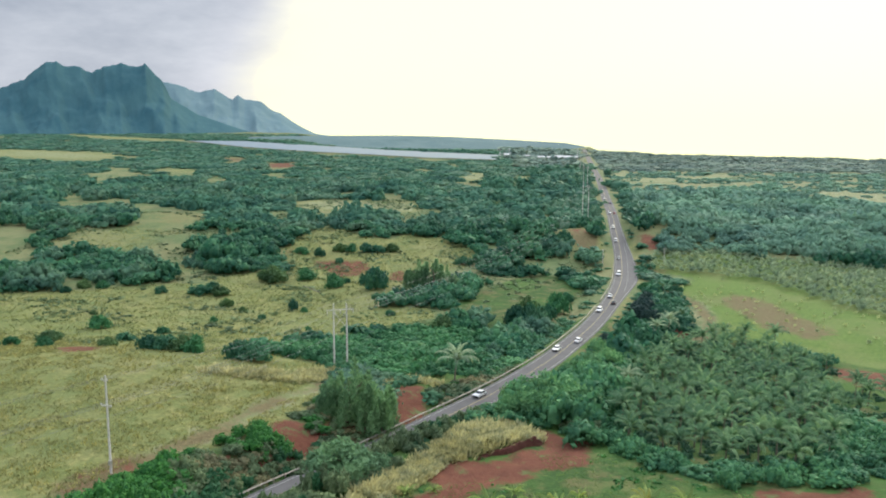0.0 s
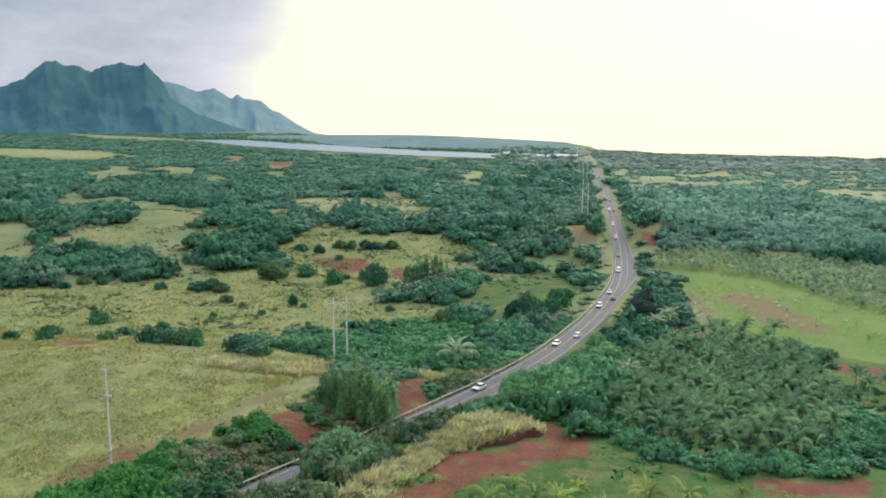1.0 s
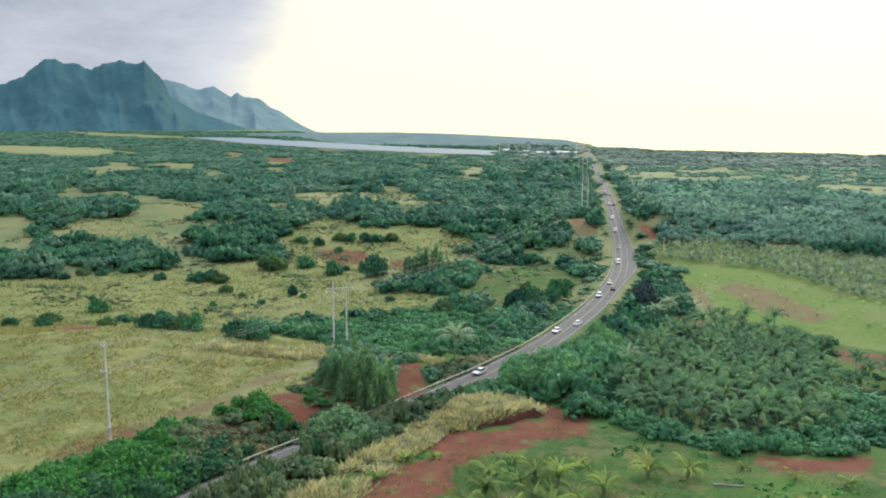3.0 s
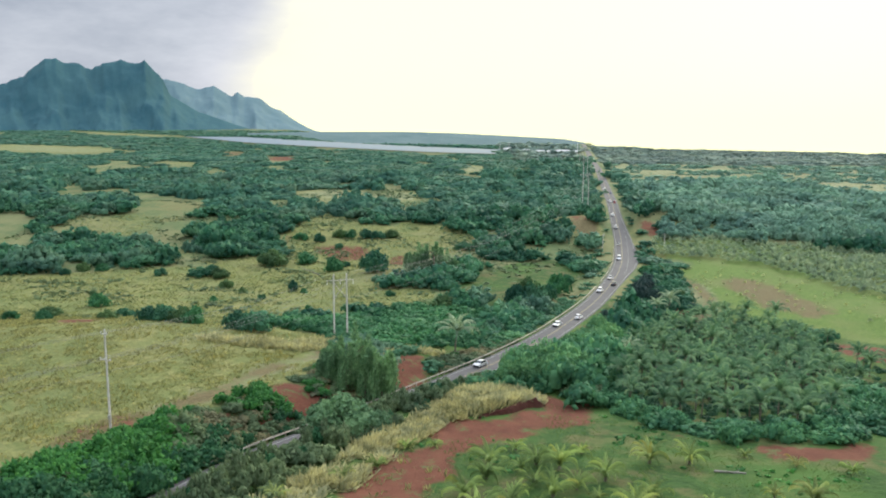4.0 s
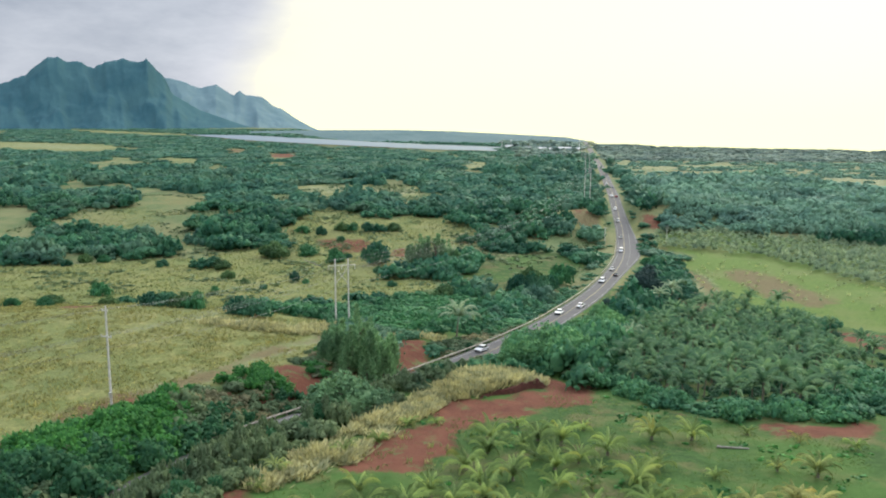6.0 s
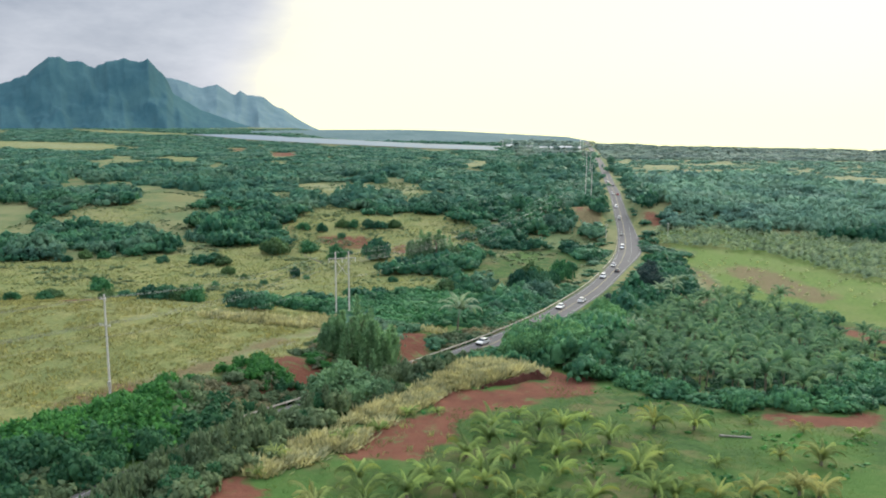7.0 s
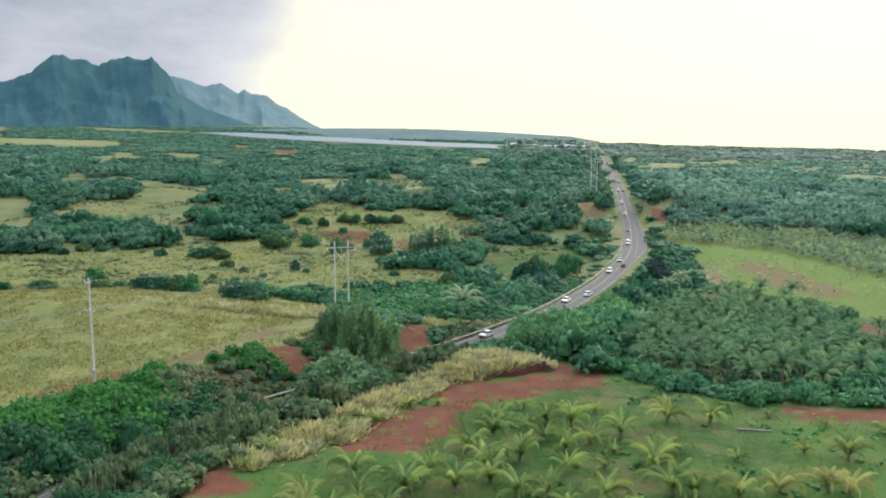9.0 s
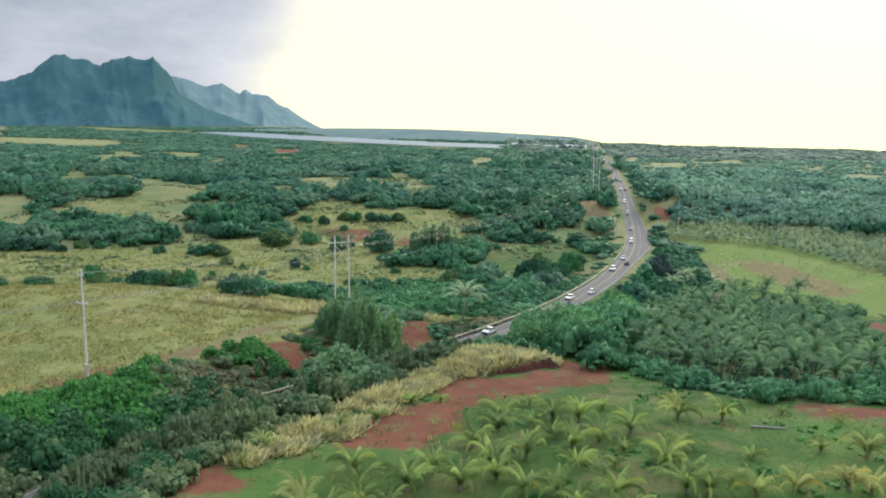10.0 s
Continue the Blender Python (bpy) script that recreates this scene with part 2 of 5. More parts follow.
def ground_material():
    k = Mat("ground", 0.95, 0.1)
    big, mid, fine, tiny = k.noise(0.035, 4.0), k.noise(0.22, 5.0, 0.65), k.noise(0.9, 5.0, 0.7), k.noise(3.5, 4.0, 0.7)
    wild = k.mix(k.ramp(mid, [(0.3, (0, 0, 0)), (0.7, (1, 1, 1))]), (0.062, 0.096, 0.040), (0.118, 0.148, 0.062))
    wild = k.mix(k.ramp(big, [(0.42, (0, 0, 0)), (0.58, (0.85, 0.85, 0.85))]), wild, (0.150, 0.152, 0.070))
    dry = k.mix(k.ramp(fine, [(0.4, (0, 0, 0)), (0.6, (1, 1, 1))]), (0.100, 0.116, 0.038), (0.240, 0.222, 0.086))
    dry = k.mix(k.ramp(mid, [(0.38, (0.65, 0.65, 0.65)), (0.62, (0, 0, 0))]), dry, (0.096, 0.128, 0.040))
    dry = k.mix(k.ramp(k.noise(0.06, 4.0, 0.65), [(0.46, (0, 0, 0)), (0.62, (0.6, 0.6, 0.6))]), dry, (0.100, 0.132, 0.048))
    dry = k.mix(k.ramp(big, [(0.5, (0, 0, 0)), (0.7, (0.5, 0.5, 0.5))]), dry, (0.176, 0.172, 0.080))
    lush = k.mix(k.ramp(fine, [(0.3, (0, 0, 0)), (0.7, (1, 1, 1))]), (0.012, 0.040, 0.010), (0.054, 0.104, 0.028))
    lush = k.mix(k.ramp(mid, [(0.5, (0, 0, 0)), (0.72, (0.7, 0.7, 0.7))]), lush, (0.105, 0.122, 0.040))
    lush = k.mix(k.ramp(k.noise(0.11, 5.0, 0.7), [(0.50, (0, 0, 0)), (0.62, (0.75, 0.75, 0.75))]), lush, (0.112, 0.100, 0.046))
    lush = k.mix(k.ramp(big, [(0.45, (0, 0, 0)), (0.62, (0.75, 0.75, 0.75))]), lush, (0.058, 0.118, 0.026))
    soil = k.mix(k.ramp(mid, [(0.3, (0, 0, 0)), (0.7, (1, 1, 1))]), (0.074, 0.026, 0.017), (0.138, 0.054, 0.033))
    soil = k.mix(k.ramp(tiny, [(0.45, (0, 0, 0)), (0.8, (0.6, 0.6, 0.6))]), soil, (0.180, 0.092, 0.058))
    soil = k.mix(k.ramp(k.noise(0.30, 6.0, 0.7), [(0.56, (0, 0, 0)), (0.64, (0.85, 0.85, 0.85))]), soil, (0.085, 0.120, 0.045))
    bright = k.mix(k.ramp(fine, [(0.35, (0, 0, 0)), (0.65, (1, 1, 1))]), (0.054, 0.104, 0.022), (0.114, 0.164, 0.038))
    bright = k.mix(k.ramp(big, [(0.45, (0, 0, 0)), (0.65, (0.7, 0.7, 0.7))]), bright, (0.132, 0.148, 0.056))
    tan = k.mix(k.ramp(fine, [(0.35, (0, 0, 0)), (0.65, (1, 1, 1))]), (0.078, 0.061, 0.030), (0.148, 0.122, 0.060))
    tan = k.mix(k.ramp(tiny, [(0.5, (0, 0, 0)), (0.75, (0.7, 0.7, 0.7))]), tan, (0.205, 0.172, 0.092))
    straw = k.mix(k.ramp(mid, [(0.35, (0, 0, 0)), (0.65, (1, 1, 1))]), (0.132, 0.156, 0.082), (0.225, 0.232, 0.138))
    wobble = k.math("MULTIPLY", k.math("SUBTRACT", k.math("ADD", mid, fine), 1.0), 0.9)
    tone = wild
    for name, paint in (("dry_grass", dry), ("lush_grass", lush), ("bright_grass", bright), ("straw", straw), ("tan_soil", tan), ("red_soil", soil)):
        a = k.math("ADD", k.attr(name), k.math("MULTIPLY", wobble, k.math("MULTIPLY", k.math("SUBTRACT", 1.02, k.attr(name)), k.math("MULTIPLY", k.attr(name), 5.0))))
        tone = k.mix(k.ramp(a, [(0.35, (0, 0, 0)), (0.65, (1, 1, 1))]), tone, paint)
    k.color(tone)
    return k.bump(k.math("ADD", fine, k.math("MULTIPLY", tiny, 0.4)), 0.8, 0.35).done()


def water(name, tint, rough, wave):
    k = Mat(name, rough, 0.3)
    k.b.inputs["IOR"].default_value = 1.33
    return k.color(tint).bump(k.noise(wave, 4.0), 0.15, 0.3).done()


M_ASPHALT, M_GROUND = asphalt(), ground_material()
M_LAKE = water("lake_water", (0.13, 0.17, 0.19), 0.5, 0.25)


def mountain_material(name, low, high, rock):
    k = Mat(name, 0.95, 0.05)
    n, r = k.noise(0.006, 6.0, 0.65), k.noise(0.016, 6.0, 0.7, (1, 1, 0.7))
    base = k.mix(k.ramp(n, [(0.35, (0, 0, 0)), (0.65, (1, 1, 1))]), low, high)
    base = k.mix(k.ramp(r, [(0.55, (0, 0, 0)), (0.75, (0.5, 0.5, 0.5))]), base, rock)
    return k.color(base).bump(r, 0.22, 18.0).done()


# Bluish haze is mixed into the base colours of the three ranges
M_MOUNT = mountain_material("hazed_forest_mountain", (0.026, 0.074, 0.090), (0.044, 0.102, 0.112), (0.058, 0.118, 0.126))
M_MOUNT2 = mountain_material("hazed_far_mountain", (0.088, 0.146, 0.162), (0.122, 0.184, 0.196), (0.146, 0.206, 0.216))
M_PLATEAU = mountain_material("hazed_upland", (0.080, 0.128, 0.130), (0.112, 0.160, 0.155), (0.140, 0.182, 0.176))

# ---- geometry helpers ----


def mesh_of(name, verts, faces, material, smooth=False):
    """A mesh out of arrays: faces is a list of (n, 3) or (n, 4) index arrays."""
    verts = np.asarray(verts, np.float32)
    faces = [np.asarray(f, np.int32) for f in faces if len(f)]
    me = bpy.data.meshes.new(name)
    me.vertices.add(len(verts))
    me.vertices.foreach_set("co", verts.ravel())
    loops = np.concatenate([f.ravel() for f in faces])
    counts = np.concatenate([np.full(len(f), f.shape[1], np.int32) for f in faces])
    me.loops.add(len(loops))
    me.loops.foreach_set("vertex_index", loops)
    me.polygons.add(len(counts))
    me.polygons.foreach_set("loop_start", np.r_[0, np.cumsum(counts)[:-1]].astype(np.int32))
    me.polygons.foreach_set("use_smooth", np.full(len(counts), smooth))
    me.materials.append(material)
    me.update(calc_edges=True)
    return me


def part(name, shape, material, parent, label=""):
    """One mesh object under a thing or a part; shape is a bmesh or a mesh."""
    if isinstance(shape, bmesh.types.BMesh):
        me = bpy.data.meshes.new(name)
        shape.to_mesh(me)
        shape.free()
        me.materials.append(material)
    else:
        me = shape
    ob = new(name, me)
    ob.parent = parent
    return tagged(ob, label)


def box(bm, size, at=(0, 0, 0), turn=None, bevel=0.0):
    m = Matrix.Translation(at) @ (turn.to_4x4() if turn else Matrix()) @ Matrix.Diagonal((*size, 1))
    got = bmesh.ops.create_cube(bm, size=1, matrix=m)
    if bevel:
        edges = list({e for v in got["verts"] for e in v.link_edges})
        bmesh.ops.bevel(bm, geom=edges, offset=bevel, segments=2, affect="EDGES")
    return bm


def rod(bm, a, b, r1, r2=None, sides=8):
    a, b = Vector(a), Vector(b)
    m = Matrix.Translation((a + b) / 2) @ (b - a).to_track_quat("Z", "Y").to_matrix().to_4x4()
    bmesh.ops.create_cone(bm, cap_ends=True, segments=sides, radius1=r1, radius2=r1 if r2 is None else r2, depth=(b - a).length, matrix=m)
    return bm


def inside(poly, x, y):
    """Which places lie in a closed outline."""
    p = np.array(poly, float)
    q = np.roll(p, -1, axis=0)
    hit = np.zeros(np.shape(x), bool)
    for (ax, ay), (bx, by) in zip(p, q):
        if ay != by:
            hit ^= ((ay > y) != (by > y)) & (x < (bx - ax) * (y - ay) / (by - ay) + ax)
    return hit


def wander(x, y, size):
    """Places shifted a little, so that outlines run unevenly."""
    a = size * (np.sin(x * 0.9 / size + 2.1 * np.sin(y * 0.37 / size)) + 0.6 * np.sin(y * 2.3 / size + x * 1.1 / size))
    b = size * (np.sin(y * 0.8 / size + 1.7 * np.sin(x * 0.43 / size)) + 0.6 * np.sin(x * 2.1 / size - y * 1.3 / size))
    return x + 0.5 * a, y + 0.5 * b


# ---- lie of the land ----
ROAD_AXIS = [(-51, 60), (-48, 85), (-45.5, 96), (-41.5, 109), (-35.5, 124), (-27.8, 138.5), (-20.2, 152.4), (-14, 164), (-7.5, 176.2), (-0.1, 189.6), (7, 203), (13.7, 217), (20.3, 231), (27.8, 251), (36, 273), (42.7, 293),
             (51.5, 322), (56, 337), (63, 363), (70.3, 395), (77, 432), (82, 464), (86.8, 503), (95, 570), (110, 700), (129, 856), (175, 1272), (196, 1460), (236, 1820)]
ROAD_Z = [(60, 8), (95, 5.3), (125, 2.6), (150, -0.3), (165, -1.3), (190, -3.2), (300, -10), (400, -14), (440, -14), (490, -11), (600, -4), (900, -2), (1820, -2)]
PROFILE = [(-5000, 12), (-200, 12), (60, 11), (100, 7.8), (115, 6.2), (142, 3.3), (160, 0.6), (180, -1.6), (230, -6), (260, -10), (330, -14.5), (420, -15.5),
           (480, -11), (560, -6.5), (700, -4), (900, -2.5), (1400, -5.5), (5000, -6)]
HILLS = [(-72, 188, 36, 7.2), (-128, 192, 34, 3.5), (85, 225, 45, -5), (-3, 150, 7, 1.6), (-300, 430, 120, 4), (300, 560, 150, 3), (110, 512, 26, 6),
         (58, 492, 16, 5), (-60, 262, 30, -1.5)]


def smooth_line(knots, v):
    """A soft curve through (place, height) knots."""
    k = np.array(knots, float)
    v = np.asarray(v, float)
    w = np.clip(np.abs(v) * 0.03, 3, 60)
    return sum(np.interp(v + d * w, k[:, 0], k[:, 1]) * c for d, c in ((-1, 0.2), (-0.5, 0.2), (0, 0.2), (0.5, 0.2), (1, 0.2)))


def road_points(step=3.0):
    """The road's middle line, evenly spaced and rounded off at the knots."""
    k = np.array(ROAD_AXIS, float)
    s = np.r_[0, np.cumsum(np.hypot(*np.diff(k, axis=0).T))]
    u = np.arange(0, s[-1], step)
    x, y = (sum(np.interp(np.clip(u + d, 0, s[-1]), s, k[:, i]) for d in (-12, -6, 0, 6, 12)) / 5 for i in (0, 1))
    return np.c_[x, y]


ROAD = road_points()


def to_road(x, y):
    """How far a place lies from the road's middle line (left is negative), and the road's height there."""
    x, y = np.asarray(x, float), np.asarray(y, float)
    at = np.interp(y, ROAD[:, 1], ROAD[:, 0])
    lean = np.interp(y, ROAD[:, 1], np.gradient(ROAD[:, 0], ROAD[:, 1]))
    return (x - at) / np.sqrt(1 + lean * lean), smooth_line(ROAD_Z, y)


def rough(x, y):
    return 0.35 * np.sin(x * 0.071 + 1.3 * np.sin(y * 0.031)) * np.cos(y * 0.053 + 0.7 * np.sin(x * 0.043)) + 0.12 * np.sin(x * 0.31 + y * 0.17) * np.sin(y * 0.27 - x * 0.11)


def ground_z(x, y):
    x, y = np.asarray(x, float), np.asarray(y, float)
    z = smooth_line(PROFILE, y) + rough(x, y)
    for hx, hy, r, h in HILLS:
        z = z + h * np.exp(-((x - hx) ** 2 + (y - hy) ** 2) / (2 * r * r))
    # a low earth bank, cut steep on the side of the bare yard
    along, out = ((x - 0.2) * 0.70 + (y - 139.6) * 0.71), ((y - 139.6) * 0.70 - (x - 0.2) * 0.71)
    ends = np.clip(along / 6, 0, 1) * np.clip((18 - along) / 4, 0, 1)
    z = z + 1.5 * ends * np.clip((out - 0.4) / 1.5, 0, 1) * np.exp(-np.clip(out, 0, None) / 7)
    d, rz = to_road(x, y)
    bank = 5.0 + 4.0 * np.clip((y - 190) / 25, 0, 1) + 3.5 * (d < 0) * np.clip((205 - y) / 20, 0, 1)
    a = np.clip((np.abs(d) - 4.7) / bank, 0, 1)
    a = np.where((y > 1820) | (y < 55), 1, a * a * (3 - 2 * a))
    return (rz - 0.06) * (1 - a) + z * a

DRY = {
    "near_field": [(-260, 330), (-164, 254), (-100, 194), (-70, 172), (-50, 173), (-39, 189), (-34, 180), (-35, 161), (-43, 143), (-50, 132), (-57, 119), (-63, 109), (-65, 106), (-110, 60), (-260, 60)],
    "knoll_slope": [(48, 524), (73, 512), (72, 458), (52, 466)],
    "field_margin": [(-175, 262), (-100, 190), (-72, 168), (-48, 168), (-34, 184), (-38, 200), (-62, 213), (-75, 207), (-101, 220), (-143, 256)],
    "middle_field": [(-219, 332), (-174, 346), (-150, 367), (-111, 364), (-74, 364), (-49, 333), (-20, 329), (-16, 305), (-50, 280), (-63, 269), (-61, 208), (-75, 202), (-101, 215), (-143, 250), (-157, 237)],
    "link_field": [(-137, 381), (-114, 400), (-91, 394), (-61, 414), (-36, 402), (-22, 382), (-47, 330), (-74, 360), (-111, 360)],
    "upper_field": [(-248, 457), (-251, 505), (-214, 509), (-178, 498), (-192, 479), (-184, 450), (-192, 432), (-219, 447)],
    "terrace": [(-251, 580), (-193, 573), (-178, 535), (-200, 511), (-223, 512)],
    "side_field": [(-272, 444), (-255, 450), (-242, 421), (-251, 410), (-290, 415)],
    "clearing": [(-114, 459), (-105, 517), (-85, 520), (-72, 494), (-51, 488), (-46, 511), (-20, 491), (-1, 461), (-2, 430), (-36, 398), (-61, 412), (-91, 390)],
    "strip": [(-153, 650), (-118, 679), (-49, 657), (-46, 589), (-88, 600), (-138, 597)],
    "coast_field": [(289, 802), (348, 811), (401, 758), (336, 633), (291, 701)],
    "coast_strip": [(163, 1002), (287, 1030), (358, 940), (325, 852), (211, 861), (150, 907)],
    "far_glade": [(-22, 982), (10, 1012), (8, 881), (-16, 871)],
    "far_glade_east": [(38, 934), (66, 962), (58, 847), (38, 848)],
    "inland_field": [(-1051, 1654), (-821, 1583), (-638, 1443), (-594, 1212), (-869, 1366)],
    "inland_glade": [(-447, 899), (-480, 1042), (-440, 1036), (-380, 844), (-389, 794)],
    "foot_plain": [(-1852, 3387), (-1500, 3000), (-1100, 2600), (-800, 2380), (-842, 2302), (-1171, 2480)],
    "inland_strip": [(-421, 1051), (-361, 1025), (-326, 927), (-371, 954)],
    "wood_glade": [(-310, 897), (-297, 940), (-255, 806), (-277, 810)],
    "hill_glade": [(-344, 640), (-325, 657), (-296, 600), (-311, 579)],
    "nursery_margin": [(117, 462), (140, 452), (174, 436), (212, 425), (262, 430), (240, 398), (201, 402), (170, 427), (140, 444), (117, 451)],
    "path_strip": [(-178, 432), (-149, 407), (-137, 381), (-156, 397)],
}
LUSH = {
    "meadow": [(-11, 336), (9, 387), (32, 405), (41, 405), (50, 364), (36, 333), (22, 300), (7, 292)],
    "pasture": [(85, 365), (110, 409), (125, 394), (164, 327), (171, 295), (131, 227), (124, 247), (106, 273), (84, 287), (91, 322)],
    "nursery": [(96, 454), (133, 461), (170, 443), (212, 425), (260, 400), (190, 290), (162, 318), (150, 354), (138, 392), (114, 413), (89, 418)],
    "pasture_link": [(98, 416), (130, 406), (186, 352), (190, 292), (160, 312), (120, 384)],
    "open_grove": [(104, 252), (110, 240), (112, 223), (119, 216), (93, 168), (86, 182), (84, 192), (90, 212)],
    "orchard": [(-30, 86), (-28, 90), (-20, 100), (-17, 110), (-11, 123), (-2, 143), (10, 158), (19, 151), (35, 133), (54, 123), (57, 119), (35, 78), (-26, 72)],
}
SOIL = {
    "bank": [(-8, 127), (-8, 134), (-4, 138.5), (-0.5, 138.5), (3, 141.5), (6, 144.5), (10, 148.5), (11, 139), (7, 127), (3, 132), (-3, 129)],
    "bank_east": [(12, 160), (11, 137), (18, 139), (21, 149), (18, 161)],
    "cut_west": [(-41, 152), (-38, 156), (-35, 156), (-32, 150), (-30.5, 146), (-35, 143), (-38.5, 147)],
    "cut_east": [(-21, 186), (-17, 194), (-12, 192), (-12.5, 183), (-13, 175), (-16, 165), (-20, 174)],
    "small_cut": [(-47.4, 138), (-44.6, 138.6), (-43.2, 133), (-46, 131.6)],
    "notch": [(-44, 141), (-41, 142), (-40.6, 138), (-43.4, 137.6)],
    "gap": [(-56.4, 122.5), (-54, 122.5), (-53.4, 119.4), (-55.4, 119)],
    "yard_link": [(-9, 127), (-5, 134), (3, 132), (1, 126), (-5, 120)],
    "spot": [(30, 136), (36, 138), (34, 132), (31, 131)],
    "small_spot": [(22, 98), (25, 101), (25, 97), (22, 96)],
    "yard": [(-20, 98), (-19, 105), (-17, 113), (-12, 121), (-6, 126), (-4, 118), (-6, 104), (-9, 101), (-16, 103), (-18, 99)],
    "corner": [(-32, 91), (-30, 94.4), (-26.5, 93), (-25, 89), (-28.5, 87)],
    "edge": [(43, 129), (44, 124), (54, 123), (59, 122), (65, 133), (58, 132), (51, 131)],
    "bare_slope": [(-92, 432), (-82, 437), (-70, 430), (-63, 434), (-56, 420), (-60, 404), (-69, 391), (-75, 408), (-86, 418)],
    "bare_slope_east": [(-46, 410), (-37, 415), (-34, 388), (-43, 386)],
    "bare_slope_west": [(-183, 446), (-173, 441), (-168, 423), (-176, 428)],
    "bare_cut": [(-114, 464), (-108, 464), (-102, 436), (-107, 436)],
    "bare_patch": [(-117, 214), (-110, 217), (-101, 208), (-99, 200), (-107, 201)],
    "knoll": [(55, 512), (66, 506), (67, 490), (57, 492)],
    "knoll_east": [(97, 492), (107, 486), (106, 462), (96, 466)],
    "gully": [(107, 253), (115, 249), (121, 238), (130, 230), (120, 214), (112, 220), (107, 231)],
    "stream_bed": [(75, 316), (79, 303), (73, 284), (69, 291)],
    "tree_foot": [(8, 166), (14, 164), (21, 157), (20, 151), (13, 152)],
    "wood_clearing": [(-439, 1358), (-414, 1406), (-361, 1242), (-385, 1203)],
    "wood_clearing_east": [(-317, 1190), (-281, 1237), (-244, 1091), (-277, 1056)],
}
LAKE = [(-842, 2302), (-676, 2301), (-418, 2005), (-177, 1729), (42, 1551), (37, 1360), (-85, 1413), (-327, 1620), (-545, 1853)]
GROVE = [(27, 161), (38, 204), (44, 236), (60, 268), (81, 285), (96, 283), (104, 256), (98, 226), (84, 190), (66, 150), (62, 140), (39, 141)]
TALL_GRASS = [(-29, 96), (-26, 103), (-23, 113), (-19, 124), (-13, 136), (-7, 147), (-1, 162), (5, 168), (11.4, 158), (11.8, 155.4), (8.3, 149.8), (4.6, 145.9), (1.4, 143), (-1.9, 140.6), (-5.2, 138.4), (-8, 133), (-11, 126), (-16, 114), (-18, 104), (-23, 99), (-26, 94)]
BROAD_PATCH = [(-64, 224), (-50, 270), (-16, 296), (4, 282), (-8, 215), (-20, 196), (-42, 196)]
TRACK = [(-68, 101), (-62, 114), (-58, 122), (-53, 135), (-48, 148), (-44, 165), (-37, 178), (-34, 189)]
BROWN = {
    "pasture_wear": [(108, 369), (122, 361), (132, 326), (131, 292), (118, 284), (106, 308), (105, 340)],
    "field_wear": [(-64, 110), (-67, 122), (-63, 130), (-56, 131), (-53, 124), (-57, 113)],
    "knoll": [(50, 500), (71, 505), (72, 462), (60, 460), (50, 474)],
    "knoll_east": [(94, 497), (106, 483), (110, 465), (94, 465)],
    "turnout": [(80, 432), (100, 430), (103, 420), (80, 419)],
    "orchard_edge": [(-42, 84), (-34, 92), (-24, 86), (-27, 80)],
}
TRACK_EAST = [(84, 368), (93, 359), (93, 339), (90, 317), (84, 294), (76, 284)]


def near_line(line, x, y, width):
    got = np.zeros(np.shape(x), bool)
    for (ax, ay), (bx, by) in zip(line[:-1], line[1:]):
        t = np.clip(((x - ax) * (bx - ax) + (y - ay) * (by - ay)) / ((bx - ax) ** 2 + (by - ay) ** 2), 0, 1)
        got |= np.hypot(x - ax - t * (bx - ax), y - ay - t * (by - ay)) < width
    return got


def skyline_drop(x, y):
    """The land sinks behind the lake and falls away towards the coast, sooner east of the road; its edge follows
    bearings from the camera so that no ground shows above the skyline.
    """
    turn = np.degrees(np.arctan2(x, np.maximum(y, 1.0)))
    edge = np.interp(turn, [-13, 7.2, 8.6, 12, 26, 60], [3750, 3700, 1900, 1640, 1500, 1100])
    low = 18 * np.clip((y - 1700) / 600, 0, 1) * np.clip((turn + 13) / 3, 0, 1)
    low = low + 34 * np.clip(turn / 6, 0, 1) * np.clip((y - 2650) / 500, 0, 1)
    away = np.clip(y - edge, 0, None)
    return low + np.where(turn > -13, 1, np.clip((turn + 16) / 3, 0, 1)) * (34 * np.clip(away / 160, 0, 1) + 0.04 * away)


def land_z(x, y):
    return ground_z(x, y) - skyline_drop(np.asarray(x, float), np.asarray(y, float))


def graded(fine_from, fine_to, step, end, grow):
    v = list(np.arange(fine_from, fine_to, step))
    s = step
    while v[-1] < end:
        s *= grow
        v.append(v[-1] + s)
    s = step
    w = []
    u = fine_from
    while u > -end:
        s *= grow * 1.03
        u -= s
        w.append(u)
    return np.array(w[::-1] + v)


gx, gy = graded(-90, 84, 1.6, 4900, 1.04), graded(82, 250, 1.35, 4900, 1.024)
X, Y = np.meshgrid(gx, gy)
V = np.c_[X.ravel(), Y.ravel(), land_z(X, Y).ravel()]
nx, ny = len(gx), len(gy)
i = (np.arange(ny - 1)[:, None] * nx + np.arange(nx - 1)[None]).ravel()
ground_mesh = mesh_of("ground", V, [np.c_[i, i + 1, i + 1 + nx, i + nx]], M_GROUND, True)
wx, wy = wander(X, Y, 2.2)
zz = V[:, 2].reshape(X.shape)
slope = np.hypot(np.gradient(zz, gx, axis=1), np.gradient(zz, gy, axis=0))
far_road, _ = to_road(X, Y)
cover = {key: np.zeros(X.shape) for key in ("dry_grass", "lush_grass", "bright_grass", "straw", "tan_soil", "red_soil")}
for key, fields in (("dry_grass", DRY), ("lush_grass", LUSH), ("red_soil", SOIL)):
    for poly in fields.values():
        cover[key][inside(poly, wx, wy)] = 1
